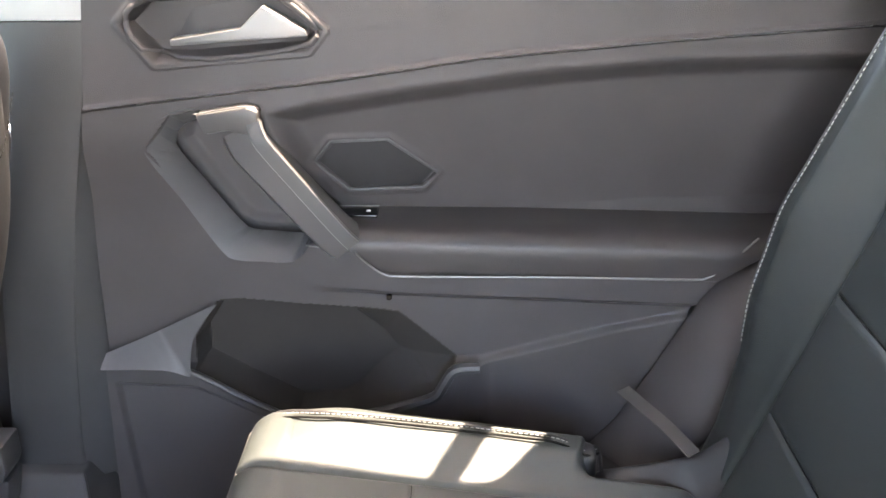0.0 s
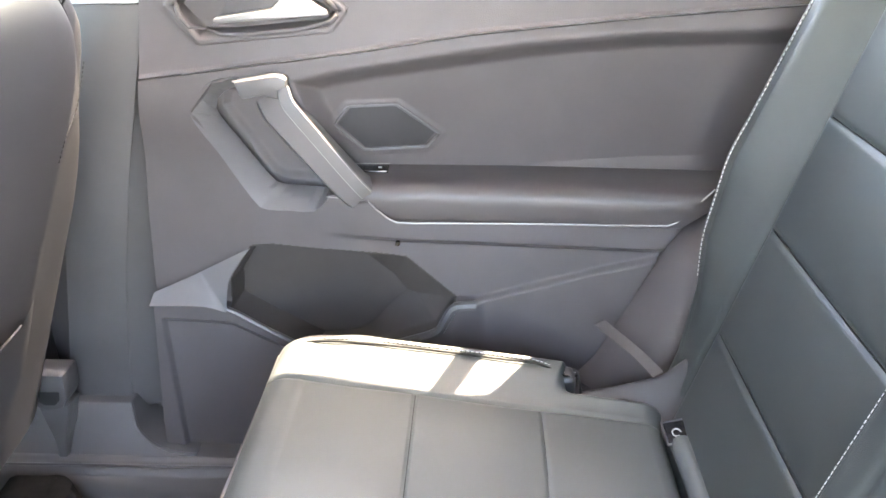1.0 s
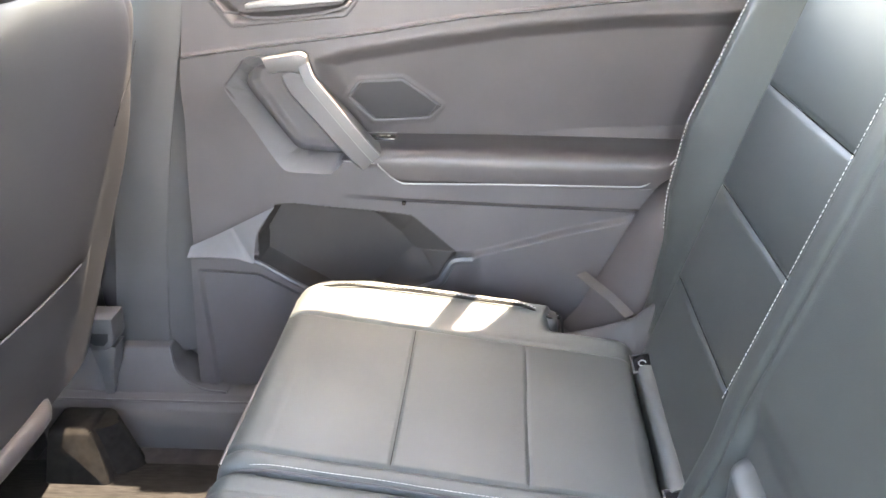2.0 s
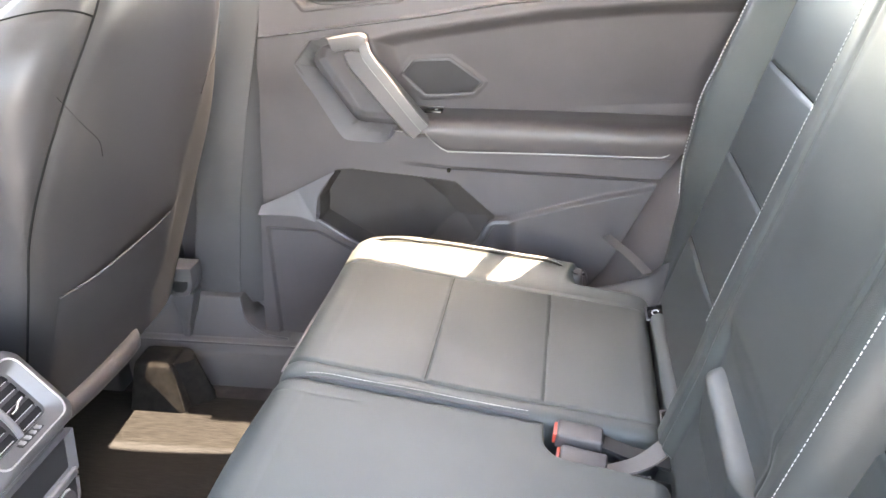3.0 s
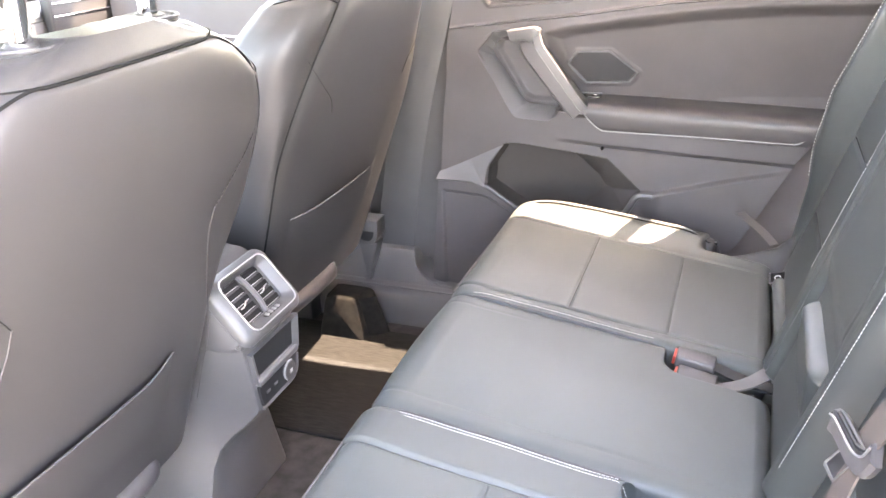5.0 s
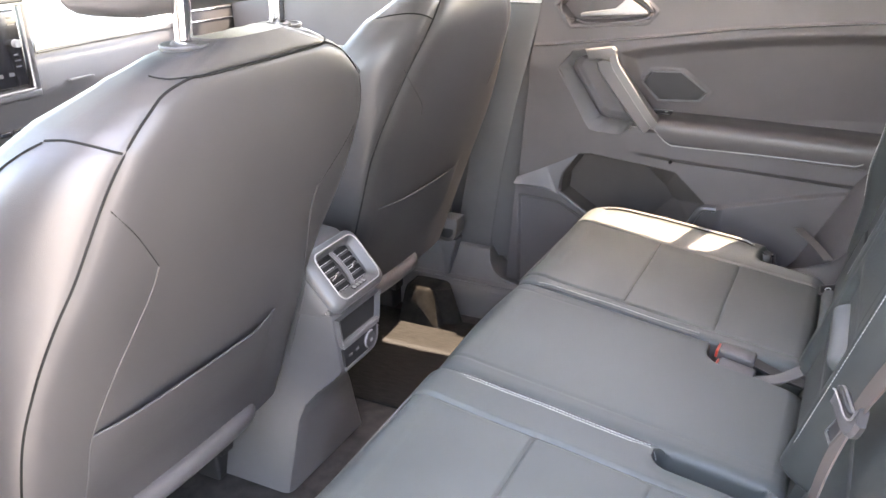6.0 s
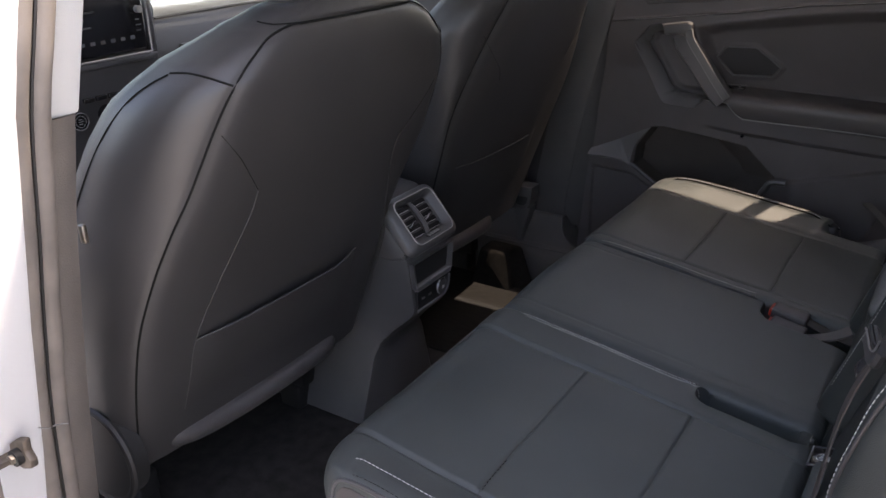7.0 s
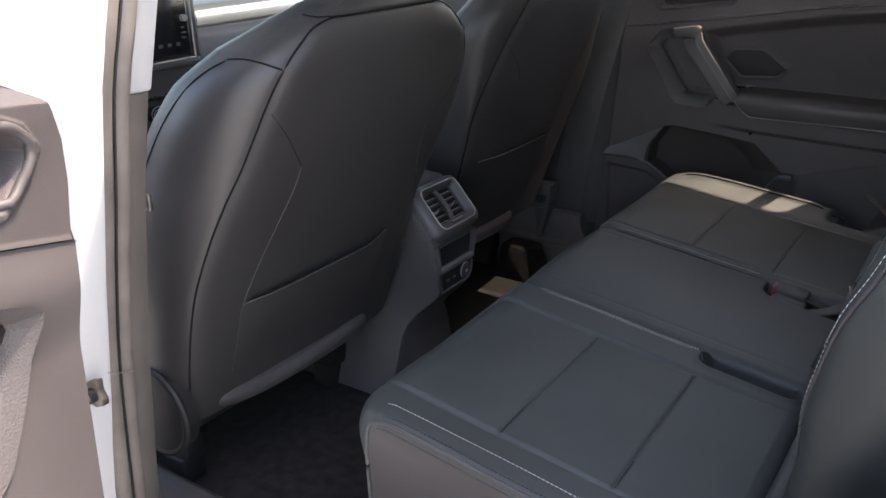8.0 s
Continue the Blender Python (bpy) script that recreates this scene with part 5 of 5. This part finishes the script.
stem = [(0.452, 0.128, -0.186), (0.53, 0.104, -0.182), (0.585, 0.088, -0.179), (0.612, 0.071, -0.174), (0.640, 0.064, -0.150), (0.672, 0.060, -0.116), (0.686, 0.058, -0.1035), (0.697, 0.058, -0.0985), (0.74, 0.064, -0.0985), (0.795, 0.0735, -0.0985), (0.815, 0.074, -0.1005)]
part("stem", loft([[(-0.5, YC - w, z), (x - 0.016, YC - w, z), (x - 0.005, YC - w + 0.004, z), (x, YC - w + 0.014, z), (x, YC + w - 0.014, z), (x - 0.005, YC + w - 0.004, z), (x - 0.016, YC + w, z), (-0.5, YC + w, z)] for z, w, x in stem], True), GREY, console, "narrower grey stem under the vents")
wall("floor_tunnel", prism([(YC - 0.118, 0.44), (YC - 0.090, 0.53), (YC - 0.062, 0.59), (YC - 0.05, 0.60), (YC + 0.05, 0.60), (YC + 0.062, 0.59), (YC + 0.090, 0.53), (YC + 0.118, 0.44)], -1.0, -0.215, 0.008, axis="x"), CARPET, "dark carpeted tunnel under the console", "floor")
# vent face: a plane that slopes down to the rear
VU = Vector((0.643, 0, -0.765)).normalized()     # down the face
VN = Vector((0.765, 0, 0.643)).normalized()      # out of the face
vm = Matrix.Translation((-0.111, YC, 0.8725)) @ Matrix(((VU.x, 0, VN.x), (0, 1, 0), (VU.z, 0, VN.z))).to_4x4()


def ring_at(a, b, r, h, da=0.0):
    return [(x + da, y, h) for x, y in rounded(a, b, r)]


vent = part("air_vent", on_face(loft([ring_at(0.036, 0.050, 0.010, -0.030, -0.003), ring_at(0.036, 0.050, 0.010, -0.020, -0.003)], True), vm), BLACK, console, "dark vent opening")
part("vent_frame", on_face(loft([ring_at(0.0575, 0.0795, 0.020, -0.022), ring_at(0.0570, 0.0785, 0.020, -0.014), ring_at(0.0545, 0.0745, 0.020, -0.0075), ring_at(0.0480, 0.0640, 0.017, -0.0012), ring_at(0.0465, 0.0620, 0.016, 0.0)]), vm), GREY, vent, "smooth grey vent surround")
part("vent_bevel", on_face(loft([ring_at(0.0445, 0.0595, 0.015, 0.0), ring_at(0.0425, 0.0575, 0.014, -0.0015), ring_at(0.0335, 0.0480, 0.010, -0.012, -0.003), ring_at(0.0330, 0.0475, 0.010, -0.022, -0.003)]), vm), GREY, vent, "grey bevel inside the vent surround")
part("frame_line", on_face(loft([ring_at(0.0468, 0.0623, 0.016, -0.0005), ring_at(0.0462, 0.0615, 0.016, 0.0012), ring_at(0.0450, 0.0600, 0.015, 0.0012), ring_at(0.0443, 0.0593, 0.015, -0.0005)]), vm), SATIN, vent, "thin satin ring round the vent")
part("vent_bar", on_face(tube([(-0.036, 0.0, -0.015), (-0.018, 0.0, -0.0105), (0.0, 0.0, -0.009), (0.016, 0.0, -0.0105), (0.030, 0.0, -0.015)], 0.0042), vm), BEZEL, vent, "grey curved upright bar")
for k in range(5):
    for s in (1, -1):
        x = -0.029 + 0.0132 * k
        sl = part("slat", on_face(box(x - 0.0050, x + 0.0040, s * 0.026 - 0.021, s * 0.026 + 0.021, -0.0185, -0.0170), vm), SLAT, vent, "thin dark vent slat")
        short = 0.012 if k == 2 else 0.0
        part("slat_edge", on_face(box(x + 0.0030, x + 0.0040, s * 0.026 - 0.017, s * 0.026 + 0.017 - short, -0.0172, -0.0164), vm), SATIN, sl)
for s in (1, -1):
    part("vent_tab", on_face(tube([(0.006, s * 0.026 - 0.013, -0.014), (0.0055, s * 0.026 - 0.006, -0.0115), (0.001, s * 0.026 + 0.001, -0.0115), (0.000, s * 0.026 + 0.012, -0.013)], 0.0018), vm), CHROME, vent, "chrome vent tab")
wm = vm @ Matrix.Translation((0.0365, 0.0, -0.0070)) @ Matrix.Rotation(radians(-47), 4, "Y")
slot = part("wheel_slot", on_face(box(-0.0042, 0.0042, -0.018, 0.022, -0.003, 0.0012, 0.001), wm), BLACK, vent, "dark thumb wheel slot")
for k in range(4):
    part("thumb_wheel", on_face(box(-0.0036, 0.0036, -0.015 + 0.0095 * k, -0.0095 + 0.0095 * k, 0.0, 0.0032, 0.001), wm), SATIN, slot, "ribbed thumb wheel")
# lower face: tray and sockets
lm = Matrix.Translation((-0.0985, YC, 0.755)) @ Matrix(((0, 0, 1), (0, 1, 0), (-1, 0, 0))).to_4x4()


def quad_ring(o, i, h0, h1, hi):
    return loft([[(*p, h0) for p in o], [(*p, h1) for p in o], [(*p, hi) for p in i]])


TRAY_O = [(-0.046, -0.068), (-0.046, 0.068), (0.008, 0.060), (0.008, -0.060)]
TRAY_I = [(-0.040, -0.056), (-0.040, 0.056), (0.000, 0.050), (0.000, -0.050)]
# no hollow here: a flat black panel stands for the tray's shaded inside
part("tray", on_face(prism(TRAY_I, -0.001, 0.0012, axis="z"), lm), BLACK, console, "flat black panel for the shade inside the tray")
part("tray_frame", on_face(quad_ring(TRAY_O, TRAY_I, -0.002, 0.0075, 0.0016), lm), GREY, console, "grey frame of the tray")
part("tray_sill", on_face(box(0.003, 0.0145, -0.0575, 0.0575, -0.002, 0.0085, 0.003), lm), BEZEL, console, "grey sloping sill under the tray")
PLATE = [(0.0175, -0.055), (0.0175, 0.056), (0.046, 0.050), (0.054, 0.040), (0.054, -0.050)]
plate = part("socket_plate", on_face(prism(PLATE, -0.002, 0.0035, 0.001, axis="z"), lm), BLACK, console, "black socket panel")
part("plate_edge", on_face(tube([(0.020, 0.057, 0.003), (0.044, 0.052, 0.003), (0.053, 0.044, 0.003), (0.0565, 0.032, 0.003), (0.0565, -0.02, 0.003), (0.0565, -0.052, 0.003)], 0.0028), lm), BEZEL, console, "pale edge under the sockets")
part("power_socket", on_face(cylinder((0.034, 0.026, 0.002), (0.034, 0.026, 0.0090), 0.0165, 0.0150, n=28), lm), HARD, plate, "round capped power socket")
part("socket_ring", on_face(sweep([(0.034 + 0.0165 * math.cos(k), 0.026 + 0.0165 * math.sin(k), 0.0070) for k in np.linspace(2.6, 5.6, 24)], ring(0.0013, 6)), lm), SATIN, plate)
part("socket_mark", on_face(box(0.032, 0.038, 0.023, 0.030, 0.0088, 0.0096), lm), THREAD, plate)
for k in (0, 1):
    part("usb_port", on_face(box(0.033, 0.038, -0.040 + 0.022 * k, -0.029 + 0.022 * k, 0.003, 0.0046, 0.001), lm), BEZEL, plate, "pale socket opening")
part("console_lid", box(-0.60, -0.25, YC - 0.080, YC + 0.080, 0.911, 0.945, 0.014), LEATHER_SIDE, console, "black padded console lid")

# ---- dashboard ----
dash = thing("dashboard", (-1.10, 0, 0.60), "black dashboard with silver strip and touch screen", "dashboard")
part("lower_dash", prism([(-1.45, 0.55), (-1.02, 0.60), (-0.97, 0.86), (-0.95, 1.0), (-0.945, 1.08), (-0.965, 1.18), (-1.0, 1.215), (-1.45, 1.20)], -0.70, 0.70, 0.012), LEATHER_SIDE, dash)
part("dash_strip", sweep([(-0.972, 0.085, 1.185), (-0.970, 0.30, 1.187), (-0.978, 0.50, 1.184)], [(-0.010, -0.017), (0.012, -0.017), (0.016, 0.0), (0.010, 0.017), (-0.010, 0.017)]), SILVER, dash, "silver dash strip")
part("strip_edge", tube([(-0.956, 0.085, 1.165), (-0.954, 0.30, 1.167), (-0.962, 0.505, 1.164)], 0.0022), BLACK, dash)
part("side_vent", box(-0.968, -0.938, 0.508, 0.705, 1.105, 1.216, 0.006), BLACK, dash, "dark side air vent")
for z in (1.172, 1.200):
    part("vent_line", tube([(-0.937, 0.515, z), (-0.937, 0.58, z - 0.002), (-0.937, 0.695, z - 0.004)], 0.0014), CHROME, dash, "thin chrome vent line")
scr = part("screen", box(-0.948, -0.930, -0.185, 0.035, 1.105, 1.262, 0.006), GLOSS, dash, "dark touch screen")
for a, b in (((-0.195, 1.098), (0.046, 1.098)), ((0.046, 1.098), (0.046, 1.270)), ((0.046, 1.270), (-0.195, 1.270))):
    part("screen_frame", cylinder((-0.932, *a), (-0.932, *b), 0.0028, n=10), SATIN, scr, "satin screen frame")
for x0, x1, z0, z1 in ((-0.215, 0.064, 1.080, 1.096), (0.048, 0.064, 1.096, 1.274), (-0.215, 0.064, 1.272, 1.288)):
    part("screen_bezel", box(-0.952, -0.934, x0, x1, z0, z1, 0.005), GREY, scr, "grey plastic screen surround")
for y, z in ((0.018, 1.196), (-0.166, 1.196)):
    part("screen_knob", cylinder((-0.930, y, z), (-0.918, y, z), 0.008), SATIN, scr, "round screen knob")
for k in range(5):
    part("screen_text", box(-0.9295, -0.929, -0.15, -0.15 + (0.05, 0.035, 0.06, 0.03, 0.045)[k], 1.232 - 0.016 * k, 1.236 - 0.016 * k), GREY, scr)
for k in range(6):
    part("screen_icon", box(-0.9295, -0.929, -0.14 + 0.026 * k, -0.128 + 0.026 * k, 1.132, 1.140), GREY, scr)
for k, z in enumerate((1.245, 1.232, 1.172, 1.160, 1.148)):
    part("screen_label", box(-0.9295, -0.929, 0.010, 0.010 + (0.012, 0.016, 0.010, 0.014, 0.012)[k], z, z + 0.003), GREY, scr)
for k in range(6):
    part("button", box(-0.945, -0.936, -0.150 + 0.032 * k, -0.124 + 0.032 * k, 1.012, 1.022, 0.002), GLOSS, dash, "small black button")
for y in (-0.172, -0.092, -0.012):
    kn = part("climate_knob", cylinder((-0.955, y, 0.978), (-0.930, y, 0.978), 0.020, 0.018, n=28), GLOSS, dash, "round climate knob")
    for r, wire in ((0.0195, 0.0011), (0.0125, 0.0006)):
        part("knob_ring", sweep([(-0.9295, y + r * math.cos(a), 0.978 + r * math.sin(a)) for a in np.linspace(0, 2 * math.pi, 30)], ring(wire, 6)), SATIN, kn)
    for k in (-1, 0, 1):
        part("dial_mark", box(-0.9300, -0.9290, y - 0.005, y + (0.003 if k else 0.006), 0.977 + 0.005 * k, 0.9785 + 0.005 * k), SATIN, kn, "pale mark on the dial")

for y0, y1, z in ((0.140, 0.205, 1.095), (0.132, 0.190, 1.050)):
    part("vent_slot", box(-0.9475, -0.935, y0, y1, z, z + 0.004, 0.001), BEZEL, dash, "thin pale vent edge")

# ---- far footwell ----
hump = thing("floor_duct", (-0.24, 0.53, 0.445), "carpeted hump beside the seat rail", "duct")
bm = prism([(-0.345, 0.44), (-0.334, 0.538), (-0.326, 0.547), (-0.262, 0.547), (-0.250, 0.538), (-0.226, 0.455), (-0.224, 0.44)], 0.500, 0.60, 0.010)
for v in bm.verts:
    if v.co.y < 0.55:
        v.co.y += 0.30 * (v.co.z - 0.44)
part("hump", bm, HUMP, hump)
flank = loft([[(-0.262 + (0.036 + 0.030 * k) * math.cos(a) * (1 + 0.25 * (a < 0)), 0.572 + (0.030 + 0.018 * k) * math.sin(a), 0.541 - 0.10 * k) for a in np.linspace(-math.pi, math.pi, 28, endpoint=False)] for k in (0.0, 0.06, 0.2, 0.4, 0.7, 1.0)], True)
part("flank", flank, HUMP, hump, "dark rounded flank of the hump")
fmat = thing("floor_mat", (-0.18, 0.35, 0.445), "worn brown-grey fibre footwell mat", "floor mat")
part("mat", box(-0.46, 0.14, 0.16, 0.565, 0.444, 0.453, 0.004), MAT_FIBRE, fmat)

# hinge and check strap of the open door
check = thing("door_check", (-0.11, -0.86, 0.84), "worn steel door check strap with a bolt", "door check")
part("bracket", prism([(-0.131, 0.842), (-0.131, 0.862), (-0.112, 0.876), (-0.094, 0.882), (-0.096, 0.866), (-0.089, 0.856), (-0.090, 0.846), (-0.108, 0.838)], -0.848, -0.838, 0.002), WORN, check)
part("bolt", cylinder((-0.107, -0.848, 0.858), (-0.107, -0.856, 0.858), 0.010, n=16), BLACK, check, "dark bolt ring")
part("bolt_head", cylinder((-0.107, -0.852, 0.858), (-0.107, -0.860, 0.858), 0.006, n=6), STEEL, check)
part("arm", sweep([(-0.112, -0.842, 0.858), (-0.118, -0.88, 0.855), (-0.12, -0.94, 0.852)], [(-0.008, -0.003), (0.008, -0.003), (0.008, 0.003), (-0.008, 0.003)]), WORN, check)
clipline = thing("seal_clip", (-0.12, -0.80, 0.85), "thin pale clip across the rubber seals", "clip")
part("wire", tube([(-0.125, -0.813, 0.867), (-0.121, -0.803, 0.861), (-0.126, -0.792, 0.857), (-0.122, -0.779, 0.853)], 0.0009, n=6), SATIN, clipline)
